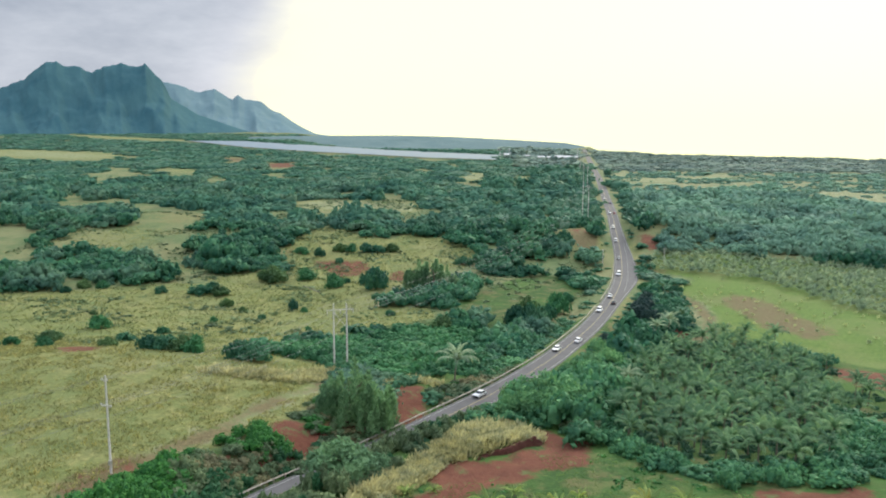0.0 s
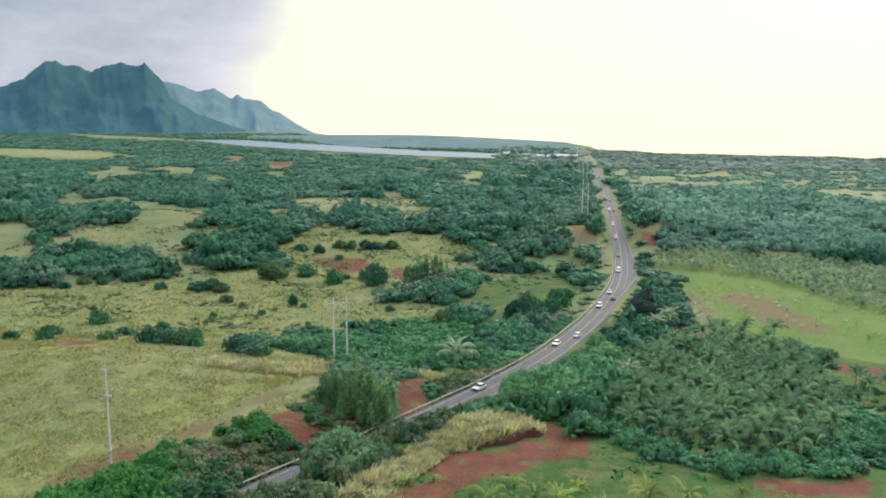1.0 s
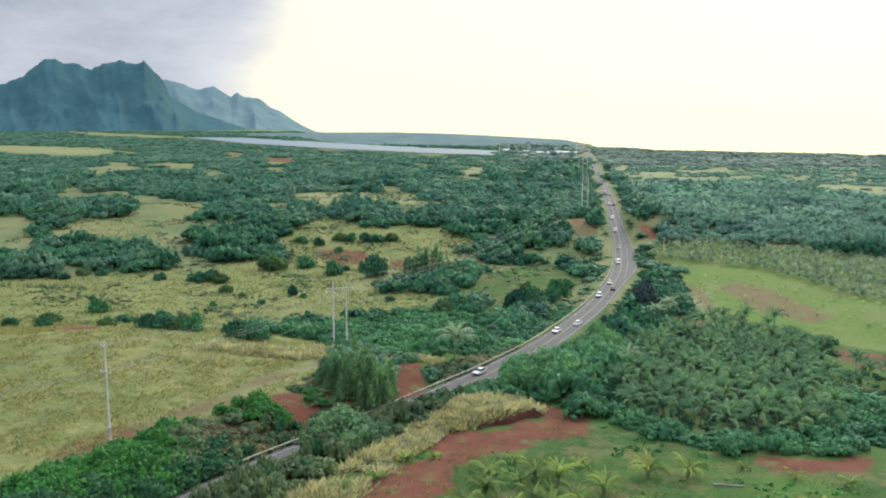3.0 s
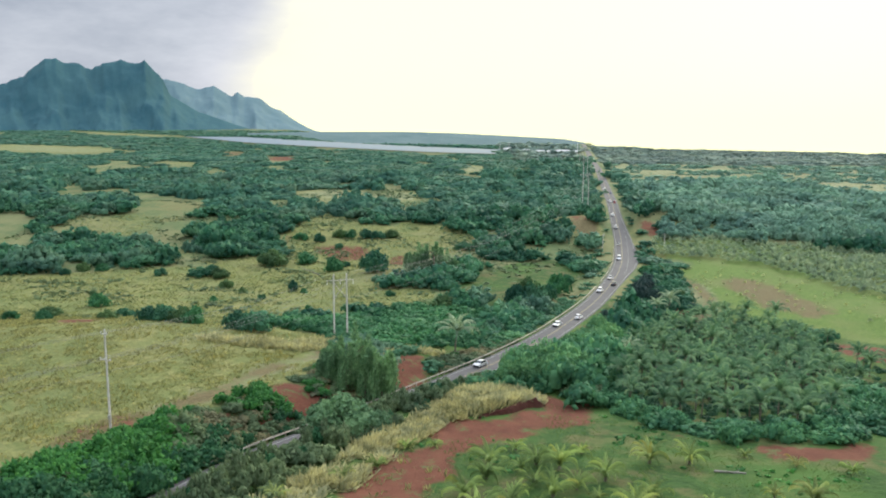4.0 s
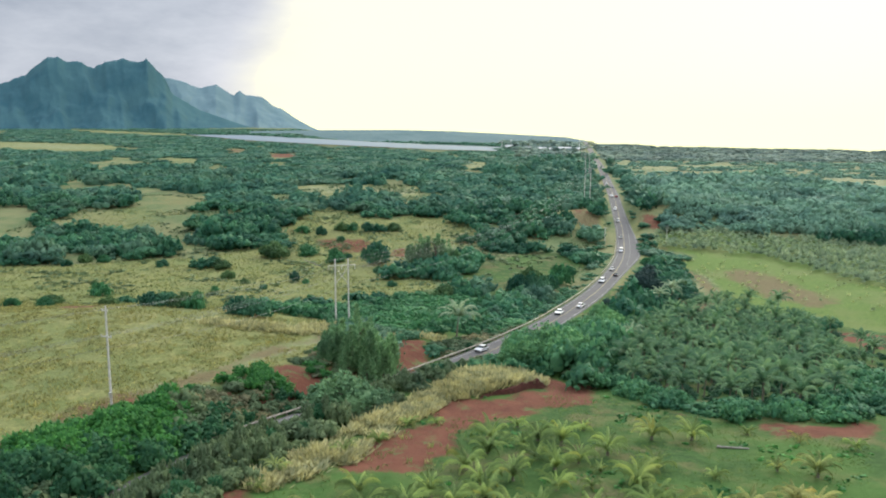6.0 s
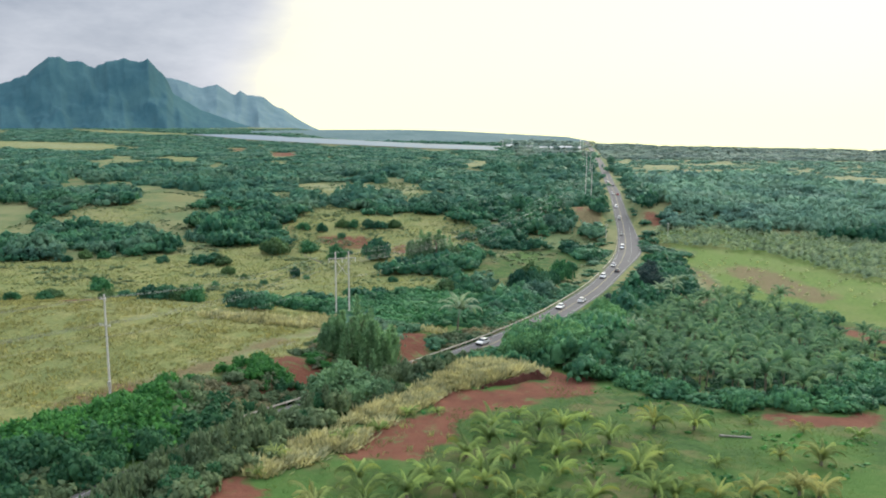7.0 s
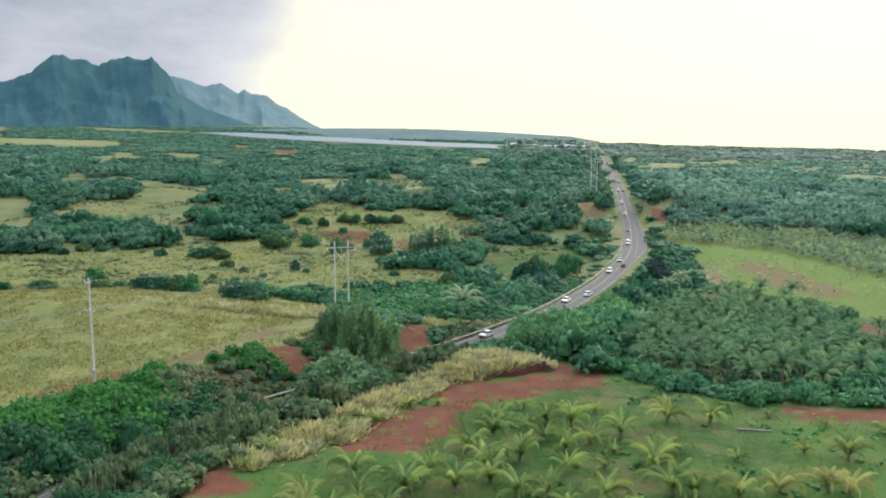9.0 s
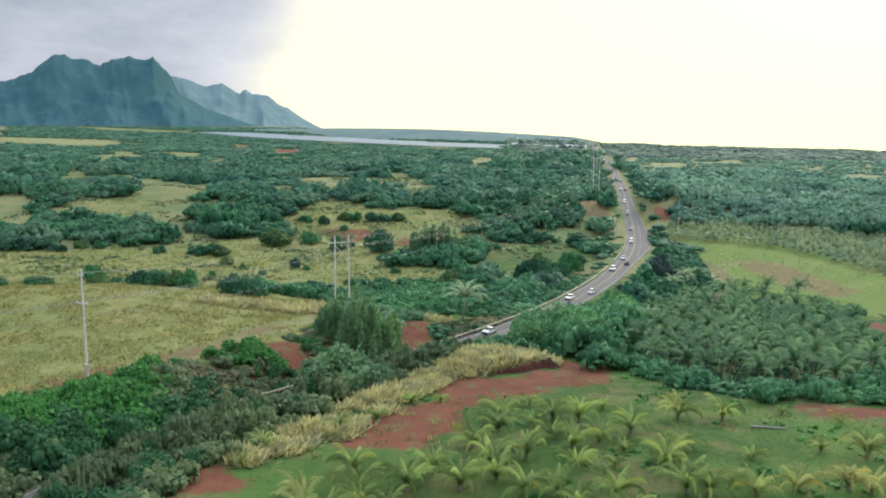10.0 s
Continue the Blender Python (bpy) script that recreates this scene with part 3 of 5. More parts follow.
for key in ("pasture", "nursery", "pasture_link"):
    cover["bright_grass"][inside(LUSH[key], wx, wy)] = 1
cover["lush_grass"][(Y < 300) & (cover["dry_grass"] == 0)] = 1
cover["dry_grass"][inside(TALL_GRASS, wx, wy)] = 1
cover["straw"][near_line(TRACK, wx, wy, 3.4)] = 0.62
cover["tan_soil"][near_line(TRACK, wx, wy, 1.9)] = 0.85
cover["bright_grass"][inside(LUSH["meadow"], wx, wy)] = 0.15
verge_east = (far_road > 4) & (far_road < 17) & (Y > 236) & (Y < 350)
cover["dry_grass"][verge_east] = 0.7
cover["tan_soil"][verge_east & (far_road < 10)] = 0.48
for key in ("side_field", "terrace", "path_strip"):
    cover["tan_soil"][inside(DRY[key], wx, wy)] = 0.40
for poly in BROWN.values():
    cover["tan_soil"][inside(poly, wx, wy)] = 0.72
cover["red_soil"][inside(BROWN["field_wear"], wx, wy)] = 0.42
cover["red_soil"][near_line(TRACK, wx + 1.5, wy, 0.9) & (Y < 150)] = 0.40
for key in ("upper_field", "terrace", "side_field", "hill_glade", "inland_glade", "wood_glade"):
    cover["dry_grass"][inside(DRY[key], wx, wy)] = 0.5
cover["bright_grass"][near_line(TRACK_EAST, wx, wy, 3.2)] = 0
cover["dry_grass"][near_line(TRACK_EAST, wx, wy, 3.2)] = 1
cover["straw"][near_line(TRACK_EAST, wx, wy, 5.0)] = 0.6
cover["tan_soil"][near_line(TRACK_EAST, wx, wy, 2.8)] = 0.85
bare = np.sin(X * 0.35 + 1.1) + np.sin(Y * 0.22 + 0.4 * X) > 0.1
cover["red_soil"][(slope > 0.5) & (np.abs(far_road) < 16) & (Y < 215) & (Y > 138) | (slope > 0.6) & bare & (np.abs(far_road) < 16) & (Y < 150) & (Y > 70)] = 1
cover["dry_grass"][(far_road > 0) & (far_road < 13) & (Y > 380) & (Y < 500)] = 0.5
cover["straw"][(X > 125 + 0.1 * (Y - 720)) & (Y > 720) & (Y < 1120) & (X < 0.8 * Y)] = 0.42
for key in ("nursery_margin", "coast_field", "coast_strip", "far_glade", "far_glade_east", "inland_field", "inland_glade", "inland_strip", "foot_plain", "wood_glade", "strip"):
    cover["straw"][inside(DRY[key], wx, wy)] = 0.55
cover["dry_grass"][inside([(52, 520), (70, 510), (68, 470), (56, 476)], wx, wy)] = 1


def soften(a):
    """Blur a cover a little, so that its edges can fray."""
    for axis in (0, 1, 0, 1):
        a = (np.roll(a, 1, axis) + 2 * a + np.roll(a, -1, axis)) / 4
    return a


for key, values in cover.items():
    values = soften(values)
    ground_mesh.attributes.new(key, "FLOAT", "POINT").data.foreach_set("value", values.ravel().astype(np.float32))
tagged(new("ground", ground_mesh), "rolling farmland of dry grass, green pasture and red earth", "ground", kind="structure")

# ---- water ----


def sheet(name, outline, z, material, label, category):
    bm = bmesh.new()
    bm.faces.new([bm.verts.new((x, y, z)) for x, y in outline])
    bmesh.ops.triangulate(bm, faces=bm.faces)
    me = bpy.data.meshes.new(name)
    bm.to_mesh(me)
    bm.free()
    me.materials.append(material)
    return tagged(new(name, me), label, category, kind="structure")


sheet("lake_water", LAKE, -4.2, M_LAKE, "pale grey reservoir lying among low woods", "lake")

# ---- mountains ----
FRONT = [(-40, 1.6), (-33.5, 1.5), (-31.0, 1.75), (-29.6, 2.37), (-28.4, 3.41), (-27.8, 3.47), (-27.3, 3.17), (-26.5, 3.23), (-25.7, 2.87), (-24.8, 3.29),
         (-23.9, 3.49), (-22.8, 3.27), (-22.5, 3.61), (-22.2, 3.18), (-21.4, 2.36), (-21.0, 1.3), (-19.3, 0.27), (-16.7, -0.66), (-14.5, -1.3), (-13, -1.8)]
BACK = [(-30, 1.5), (-23.5, 2.42), (-21.4, 2.36), (-20.3, 2.13), (-19.4, 1.77), (-18.9, 1.78), (-18.2, 1.98), (-17.4, 1.5), (-17.0, 1.28), (-16.6, 1.59),
        (-16.2, 1.29), (-15.1, 1.15), (-14.4, 0.58), (-13.7, 0.32), (-12.9, -0.26), (-12.0, -0.76), (-11.3, -1.07), (-10.2, -1.4)]
UPLAND = [(-16, -1.2), (-11.3, -1.1), (-5.8, -1.06), (-1.8, -1.13), (2.2, -1.3), (6.1, -1.48), (7.7, -1.75), (8.3, -2.1)]


def mountain(name, skyline, reach, foot, folds, material, label):
    """A range whose crest is fitted to skyline angles from the camera, at one reach, with spurs running down to its
    foot.
    """
    k = np.array(skyline)
    az = np.linspace(k[0, 0], k[-1, 0], int((k[-1, 0] - k[0, 0]) / 0.09))
    crest = 57 + reach * np.tan(np.radians(np.interp(az, k[:, 0], k[:, 1])))
    jag = np.array([7 * noise.fractal(Vector((a * 2.6, 1.7, 5.2)), 0.9, 2.1, 4) * min(1.0, max(0.0, c) / 200) for a, c in zip(az, crest)])
    rs = np.r_[np.linspace(foot, reach, 46), np.linspace(reach, reach * 1.06, 6)[1:]]
    verts = []
    for r in rs:
        u = np.clip((r - foot) / (reach - foot), 0, 1)
        down = u ** 1.7 if r <= reach else 1 - (r - reach) / (reach * 0.06) * 0.5
        for a, c, crag in zip(az, crest, jag):
            n = noise.fractal(Vector((a * folds, r * 0.0032, 3.1)), 0.8, 2.1, 5)
            spur = 1 - 2.4 * abs(noise.noise(Vector((a * folds * 1.3 + 0.0006 * r, r * 0.0011, 8.4))))
            h = -34 + crag * u ** 9 + (c + 34) * down * (1 + (0.40 * n * (1 - u) if r < reach else 0)) + ((18 * n + 26 * spur) * u * (1 - u) * 4 * min(1.0, max(0.0, c) / 260) if r < reach else 0)
            verts.append((r * math.sin(radians(a)), r * math.cos(radians(a)), h))
    n_a = len(az)
    j = (np.arange(len(rs) - 1)[:, None] * n_a + np.arange(n_a - 1)[None]).ravel()
    ob = new(name, mesh_of(name, verts, [np.c_[j, j + 1, j + 1 + n_a, j + n_a]], material, True))
    return tagged(ob, label, "mountain", kind="structure")


mountain("mountain_range", FRONT, 4000, 3250, 0.55, M_MOUNT, "jagged mountain range under low cloud, tinted blue-green by painted haze")
mountain("distant_range", BACK, 4550, 3700, 0.5, M_MOUNT2, "mountain ridge falling to the plain, paled by haze in its colour")
mountain("hazed_upland", UPLAND, 2650, 2080, 0.3, M_PLATEAU, "long low upland on the skyline, haze in its colour")

# ---- road ----
road_pts = np.c_[ROAD, smooth_line(ROAD_Z, ROAD[:, 1])]
tangent = np.gradient(ROAD, axis=0)
tangent /= np.linalg.norm(tangent, axis=1)[:, None]
side = np.c_[tangent[:, 1], -tangent[:, 0]]
# a turning lane widens the road on its east side by the junction
widen = 4.2 * np.exp(-((ROAD[:, 1] - 405) / np.where(ROAD[:, 1] < 405, 46, 85)) ** 2)


def ribbon(left, right, lift, keep=None):
    """A strip along the road between two offsets from its middle line."""
    left, right = np.broadcast_to(left, len(ROAD)), np.broadcast_to(right, len(ROAD))
    a = np.c_[ROAD + side * left[:, None], road_pts[:, 2] + lift]
    b = np.c_[ROAD + side * right[:, None], road_pts[:, 2] + lift]
    n = len(ROAD)
    k = np.arange(n - 1) if keep is None else np.array([q for q in range(n - 1) if keep(q)])
    return np.r_[a, b], [np.c_[k, k + n, k + n + 1, k + 1]]


def slab(left, right, top, depth, material, name):
    v, f = ribbon(left, right, top)
    w, _ = ribbon(left, right, top - depth)
    n, k = len(ROAD), np.arange(len(ROAD) - 1)
    sides = [np.c_[k, k + 1, k + 1 + 2 * n, k + 2 * n], np.c_[k + n, k + 3 * n, k + 3 * n + 1, k + n + 1]]
    return mesh_of(name, np.r_[v, w], f + sides, material)


road = tagged(new("road", slab(-4.0, 3.9 + widen, 0.06, 0.5, M_ASPHALT, "road")), "grey two-lane asphalt highway curving through farmland", "road", kind="structure")
for name, l, r, mat, keep in (
        ("edge_line", -3.2, -3.06, M_WHITE, None), ("edge_line", 3.06 + widen, 3.2 + widen, M_WHITE, None),
        ("centre_line", -0.20, -0.06, M_YELLOW, None), ("centre_line", 0.06, 0.20, M_YELLOW, None),
        ("turn_lane_line", 2.95, 3.08, M_WHITE, lambda q: widen[q] > 1.6 and q % 3 < 2)):
    part(name, mesh_of(name, *ribbon(l, r, 0.066, keep), mat), mat, road)


def guard_rail(y_from, y_to, offset):
    """Weathered rail: one long beam with a ridged face, on posts."""
    rail = tagged(new("guard_rail"), "weathered pale guard rail on posts beside the highway", "guard rail")
    use = [q for q in range(len(ROAD)) if y_from <= ROAD[q, 1] <= y_to]
    profile = [(0.0, 0.45), (0.07, 0.50), (0.02, 0.58), (0.02, 0.62), (0.07, 0.70), (0.0, 0.75), (-0.04, 0.75), (-0.04, 0.45)]
    verts, m = [], len(profile)
    for q in use:
        for dx, z in profile:
            p = ROAD[q] + side[q] * (offset + dx)
            verts.append((p[0], p[1], road_pts[q, 2] + z + 0.05))
    faces = [(a * m + c, a * m + (c + 1) % m, (a + 1) * m + (c + 1) % m, (a + 1) * m + c) for a in range(len(use) - 1) for c in range(m)]
    part("beam", mesh_of("beam", verts, [np.array(faces)], M_RAIL), M_RAIL, rail)
    post = box(bmesh.new(), (0.16, 0.2, 1.3), (0, 0, 0.15), bevel=0.02)
    me = bpy.data.meshes.new("post")
    post.to_mesh(me)
    post.free()
    me.materials.append(M_RAIL)
    for q in use:
        ob = part("post", me, M_RAIL, rail)
        p = ROAD[q] + side[q] * (offset - 0.14)
        ob.matrix_basis = pose(p[0], p[1], road_pts[q, 2], 0, 0, -math.degrees(math.atan2(tangent[q, 0], tangent[q, 1])))
    return rail


guard_rail(118, 322, -4.4)
guard_rail(330, 440, -4.4)

# ---- plants ----
rng = np.random.default_rng(7)


def unit(v):
    return v / np.maximum(np.linalg.norm(v, axis=-1, keepdims=True), 1e-6)


def leaves(centres, normals, size, long=1.6, r=rng):
    """Diamond-shaped sprays of leaves, one folded quad each."""
    n = len(centres)
    t = unit(np.cross(normals, r.normal(size=(n, 3))))
    b = np.cross(unit(normals), t)
    s = np.asarray(size)[:, None] * np.ones((n, 1))
    fold = unit(normals) * s * 0.22
    v = np.stack([centres - t * s * long * 0.5, centres - b * s * 0.5 + fold, centres + t * s * long * 0.5 - fold, centres + b * s * 0.5 + fold], 1)
    return v.reshape(-1, 3), np.arange(4 * n).reshape(-1, 4)


def clumps(centres, normals, size, r=rng):
    """Small tufts of foliage: low four-sided cones that stand out from the crown."""
    n = len(centres)
    axis = unit(normals)
    t = unit(np.cross(axis, r.normal(size=(n, 3))))
    b = np.cross(axis, t)
    s = np.asarray(size)[:, None]
    ring = [centres - axis * s * 0.30 + (t * c + b * d) * s * r.uniform(0.45, 0.80, (n, 1)) for c, d in ((1, 0), (0, 1), (-1, 0), (0, -1))]
    tip = centres + axis * s * r.uniform(0.25, 0.55, (n, 1))
    v = np.stack(ring + [tip], 1).reshape(-1, 3)
    o = np.arange(n)[:, None] * 5
    return v, np.concatenate([np.c_[o + k, o + (k + 1) % 4, o + 4] for k in range(4)])


def crown_shape(radius, height, lobes, count, leaf, base=0.12, r=rng, spread=0.62, cores=99):
    """A crown of overlapping lobes, each a shell of foliage tufts and leaf sprays over a dark inner body."""
    a = r.uniform(0, 2 * np.pi, lobes)
    d = radius * spread * np.sqrt(r.uniform(0, 1, lobes))
    d[0] = 0
    top = height * (1 - 0.38 * (d / radius) ** 1.4) * r.uniform(0.78, 1.0, lobes)
    lr = radius * r.uniform(0.32, 0.52, lobes)
    c = np.c_[d * np.cos(a), d * np.sin(a), np.maximum(top - lr, lr * 0.5)]

    def shell(k, near_, far_):
        pick = r.integers(0, lobes, k)
        way = r.normal(size=(k, 3))
        way[:, 2] = np.abs(way[:, 2]) * 0.9 - 0.35
        way = unit(way)
        p = c[pick] + way * (lr[pick] * r.uniform(near_, far_, k))[:, None]
        p[:, 2] = np.maximum(p[:, 2], base * height * r.uniform(0.5, 1.5, k))
        return p, way

    tufts_ = count * 9 // 20
    p, way = shell(tufts_, 0.74, 1.0)
    w, tri = clumps(p, way + 0.30 * r.normal(size=(tufts_, 3)), 1.45 * leaf * r.uniform(0.5, 1.35, tufts_), r)
    sprays = count // 4
    p, way = shell(sprays, 0.88, 1.16)
    v, q = leaves(p, way + 0.55 * r.normal(size=(sprays, 3)), leaf * r.uniform(0.6, 1.3, sprays), 1.6, r)
    vs, qs, ts = [v, w], [q], [tri + len(v)]
    off = len(v) + len(w)
    seg = 6
    bodies = [(c[k], lr[k] * 0.63, lr[k] * 0.63) for k in range(min(lobes, cores))] if cores > 0 else [] if cores < 0 else [(np.array((0, 0, height * 0.22)), radius * 0.66, height * 0.42)]
    for at, wide_, tall_ in bodies:
        ring = [at + np.array((wide_ * math.cos(2 * math.pi * j / seg) * math.cos(e), wide_ * math.sin(2 * math.pi * j / seg) * math.cos(e), tall_ * math.sin(e))) * r.uniform(0.85, 1.12) for e in (-0.5, 0.55) for j in range(seg)]
        ring.append(at + np.array((0, 0, tall_)))
        vs.append(np.array(ring))
        qs.append(np.array([(off + j, off + (j + 1) % seg, off + seg + (j + 1) % seg, off + seg + j) for j in range(seg)]))
        ts.append(np.array([(off + seg + j, off + seg + (j + 1) % seg, off + 2 * seg) for j in range(seg)]))
        off += len(ring)
    return np.concatenate(vs), np.concatenate(qs), np.concatenate(ts)


def scatter(name, shapes, places, material, label, category, kind="stuff"):
    """Many plants in one mesh. places: rows of x, y, z, width, height, turn."""
    vs, qs, ts, off = [], [], [], 0
    which = rng.integers(0, len(shapes), len(places))
    for k, (v, q, t) in enumerate(shapes):
        p = places[which == k]
        if not len(p):
            continue
        c, s = np.cos(p[:, 5])[:, None], np.sin(p[:, 5])[:, None]
        x = (v[None, :, 0] * c - v[None, :, 1] * s) * p[:, 3:4] + p[:, 0:1]
        y = (v[None, :, 0] * s + v[None, :, 1] * c) * p[:, 3:4] + p[:, 1:2]
        z = v[None, :, 2] * p[:, 4:5] + p[:, 2:3]
        vs.append(np.stack([x, y, z], -1).reshape(-1, 3))
        move = off + np.arange(len(p))[:, None, None] * len(v)
        qs.append((q[None] + move).reshape(-1, 4))
        if len(t):
            ts.append((t[None] + move).reshape(-1, 3))
        off += len(p) * len(v)
    me = mesh_of(name, np.concatenate(vs), [np.concatenate(qs)] + ([np.concatenate(ts)] if ts else []), material, True)
    return tagged(new(name, me), label, category, kind=kind)


def open_land(x, y):
    """Where no woods grow: fields, water, road."""
    got = np.zeros(x.shape, bool)
    for poly in (*DRY.values(), *LUSH.values(), LAKE, *SOIL.values(), TALL_GRASS):
        got |= inside(poly, x, y)
    got |= near_line(TRACK_EAST, x, y, 5.5)
    d, _ = to_road(x, y)
    got |= (d > -5.6) & (d < 5.4 + 4.4 * ((y > 365) & (y < 520))) & (y < 1800)
    return got


def fade_noise(x, y, size, seed=0.0):
    return np.array([noise.noise(Vector((a / size, b / size, seed))) for a, b in zip(x, y)])


def sow(y_from, y_to, spacing, half):
    """Jittered rows of places in the stretch of land that fits the camera's fan of view."""
    rows, y = [], y_from
    while y < y_to:
        s = spacing(y)
        x = np.arange(-half(y), half(y), s)
        rows.append(np.c_[x + rng.uniform(-0.45, 0.45, len(x)) * s, y + rng.uniform(-0.45, 0.45, len(x)) * s, np.full(len(x), s)])
        y += s * 0.92
    return np.concatenate(rows)


fan = lambda y: 0.59 * y + 8
P = sow(74, 3300, lambda y: max(4.4, 0.0145 * y, 0.0155 * y - 4), fan)
sx, sy, ss = P.T
ux, uy = wander(sx, sy, 3.0)
d_road, _ = to_road(sx, sy)
clear = open_land(ux, uy) | (np.hypot(sx + 6.0, sy - 200.0) < 9.5)
# Trees that would hide open land from the camera are left out too
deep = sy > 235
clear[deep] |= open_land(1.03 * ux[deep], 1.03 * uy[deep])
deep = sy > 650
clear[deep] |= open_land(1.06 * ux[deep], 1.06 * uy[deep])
keep = ~clear & (np.abs(d_road) > 5.6 + 0.75 * (ss - 4.3)) & ~inside(GROVE, sx, sy) & (skyline_drop(sx, sy) < 14) & ~((sx > 85) & (sx < 185) & (sy > 1330) & (sy < 1450))
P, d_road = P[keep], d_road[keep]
sx, sy, ss = P.T
glade = fade_noise(sx, sy, 38, 1.7) + 0.5 * fade_noise(sx, sy, 13, 5.2)
lift = fade_noise(sx, sy, 60, 9.1)
coast = (sx > 110 + 0.1 * (sy - 500)) & (sy > 440)
plain_east = coast & (sy > 750) & (sy < 1090)
bar = np.where(coast, -0.5, -0.17 - 0.15 * (sx > 60))
bar = np.where(plain_east, -0.20, bar)
bar = np.where((sx < -20) & (sy > 380) & (sy < 700), -0.15, bar)
keep = ((glade > bar) | (sy < 300)) & ~((sy < 150) & (d_road > 30) & (sx < 24))
P, d_road, lift, coast, plain_east = P[keep], d_road[keep], lift[keep], coast[keep], plain_east[keep]
sx, sy, ss = P.T
n = len(P)
wide = ss * (rng.uniform(0.62, 1.0, n) + 0.65 * (rng.uniform(size=n) < 0.27))
wide = np.where(plain_east, wide * rng.uniform(0.3, 0.9, n), wide)
tall = np.minimum(wide, 8.5) * 0.9 * rng.uniform(0.8, 1.25, n) * (1.05 + 0.95 * lift)
broad = inside(BROAD_PATCH, sx, sy)
lush = (d_road < 0) & (d_road > -28) & (sy < 172)
scrub = (d_road > 0) & (d_road < 34) & (sy < 165)
verge = (np.abs(d_road) < 13) & ~lush & ~scrub
tall = np.where(broad, 2.6 * rng.uniform(0.6, 1.45, n), tall)
tall = np.where(verge, np.minimum(tall, 0.9 + 0.35 * (np.abs(d_road) - 6)), tall)
tall = np.where(lush, rng.uniform(1.8, 3.8, n), tall)
tall = np.where(scrub, rng.uniform(1.8, 3.4, n), tall)
tall = np.where(scrub & (d_road < 11) & (sy < 148), rng.uniform(3.0, 4.4, n), tall)
tall = np.where((sy > 800) & (sx < 60), np.minimum(tall, 4.5), tall)
tall = np.where(plain_east, np.minimum(tall, 3.0), np.where(coast & (sy > 1000), np.minimum(tall, 3.6), tall))
tall = np.where((sy < 172) & (sx > 24), rng.uniform(1.6, 3.2, n), tall)
tall = np.where((sx > 60) & (sy < 335) & (d_road > 12), np.minimum(tall, 4.2), tall)
wide = np.where(np.abs(d_road) < 14, np.clip(wide, 1.5, np.abs(d_road) - 4.6), wide)
species = fade_noise(sx, sy, 48, 2.2) + 0.4 * fade_noise(sx, sy, 12, 6.1)
places = np.c_[sx, sy, land_z(sx, sy) - 0.25, wide, tall, rng.uniform(0, 6.283, n)]
near = sy < 520
rough_crowns = [crown_shape(1.0, 1.0, 6, 38, 0.25, cores=0) for _ in range(8)]
sparse_crowns = [crown_shape(1.0, 1.0, 4, 18, 0.36, cores=0) for _ in range(6)]
fine_crowns = [crown_shape(0.9, 1.0, 9, 128, 0.170, cores=4) for _ in range(10)]
dense_crowns = [crown_shape(0.95, 1.0, 8, 165, 0.165, cores=3) for _ in range(6)]
close_crowns = [crown_shape(0.95, 1.0, 11, 240, 0.128, cores=4) for _ in range(5)]
plainly = ~(broad | lush | scrub)
close = (sy < 232) & (sx > -10)
hem = close & plainly & (sy < 172) & (sx > 24)
rows = np.repeat(places[hem & (sx < 0.57 * sy)], 2, axis=0)
rows[:, :2] += rng.uniform(-2.4, 2.4, (len(rows), 2))
rows[:, 2] = land_z(rows[:, 0], rows[:, 1]) - 0.2
rows[:, 3], rows[:, 4] = rng.uniform(2.2, 4.4, len(rows)), rng.uniform(1.8, 4.4, len(rows))
scatter("hem_bushes", close_crowns, rows[~inside(LUSH["orchard"], rows[:, 0], rows[:, 1]) & ((rows[:, 0] < 42) | (rows[:, 1] > 121.5 + 0.22 * rows[:, 0]))], M_LITWOODS, "rounded green bushes along the palm grove", "bushes")
plainly &= ~hem
scatter("roadside_woods", close_crowns, places[close & plainly], M_LITWOODS, "dense green trees and shrubs along the highway", "woods")
sea_side = near & plainly & ~close & coast
scatter("coast_woods_edge", fine_crowns, places[sea_side], M_COASTWOODS, "green edge of the coastal woods, haze in the leaf colour", "woods")
inner = near & plainly & ~close & ~coast
scatter("dark_woods", fine_crowns, places[inner & (species < -0.08)], M_DARKWOODS, "dense dark blue-green woods of broad crowns", "woods")
scatter("woods", fine_crowns, places[inner & (species >= -0.08) & (species < 0.28)], M_WOODS, "dense green woods of broad crowns", "woods")
scatter("pale_woods", fine_crowns, places[inner & (species >= 0.28)], M_PALEWOODS, "pale grey-green woods of feathery crowns", "woods")
outer = ~near & plainly
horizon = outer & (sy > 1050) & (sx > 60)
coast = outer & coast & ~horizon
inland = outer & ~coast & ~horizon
scatter("coast_woods", rough_crowns, places[coast], M_COASTWOODS, "woods near the coast, leaves tinted blue-green as haze", "woods")
scatter("horizon_woods", sparse_crowns, places[horizon], M_HORIZON, "woods low on the skyline, leaves paled as haze", "woods")
scatter("far_woods", rough_crowns, places[inland & (species < 0.12)], M_FARWOODS, "distant green woods covering the plain, leaves tinted as haze", "woods")
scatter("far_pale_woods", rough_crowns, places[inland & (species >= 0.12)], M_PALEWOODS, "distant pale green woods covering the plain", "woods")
scatter("broadleaf_thicket", fine_crowns, places[broad], M_BROAD, "low dark green broadleaf thicket", "thicket")
cx, cy = rng.uniform(130, 420, 2600), rng.uniform(620, 1060, 2600)
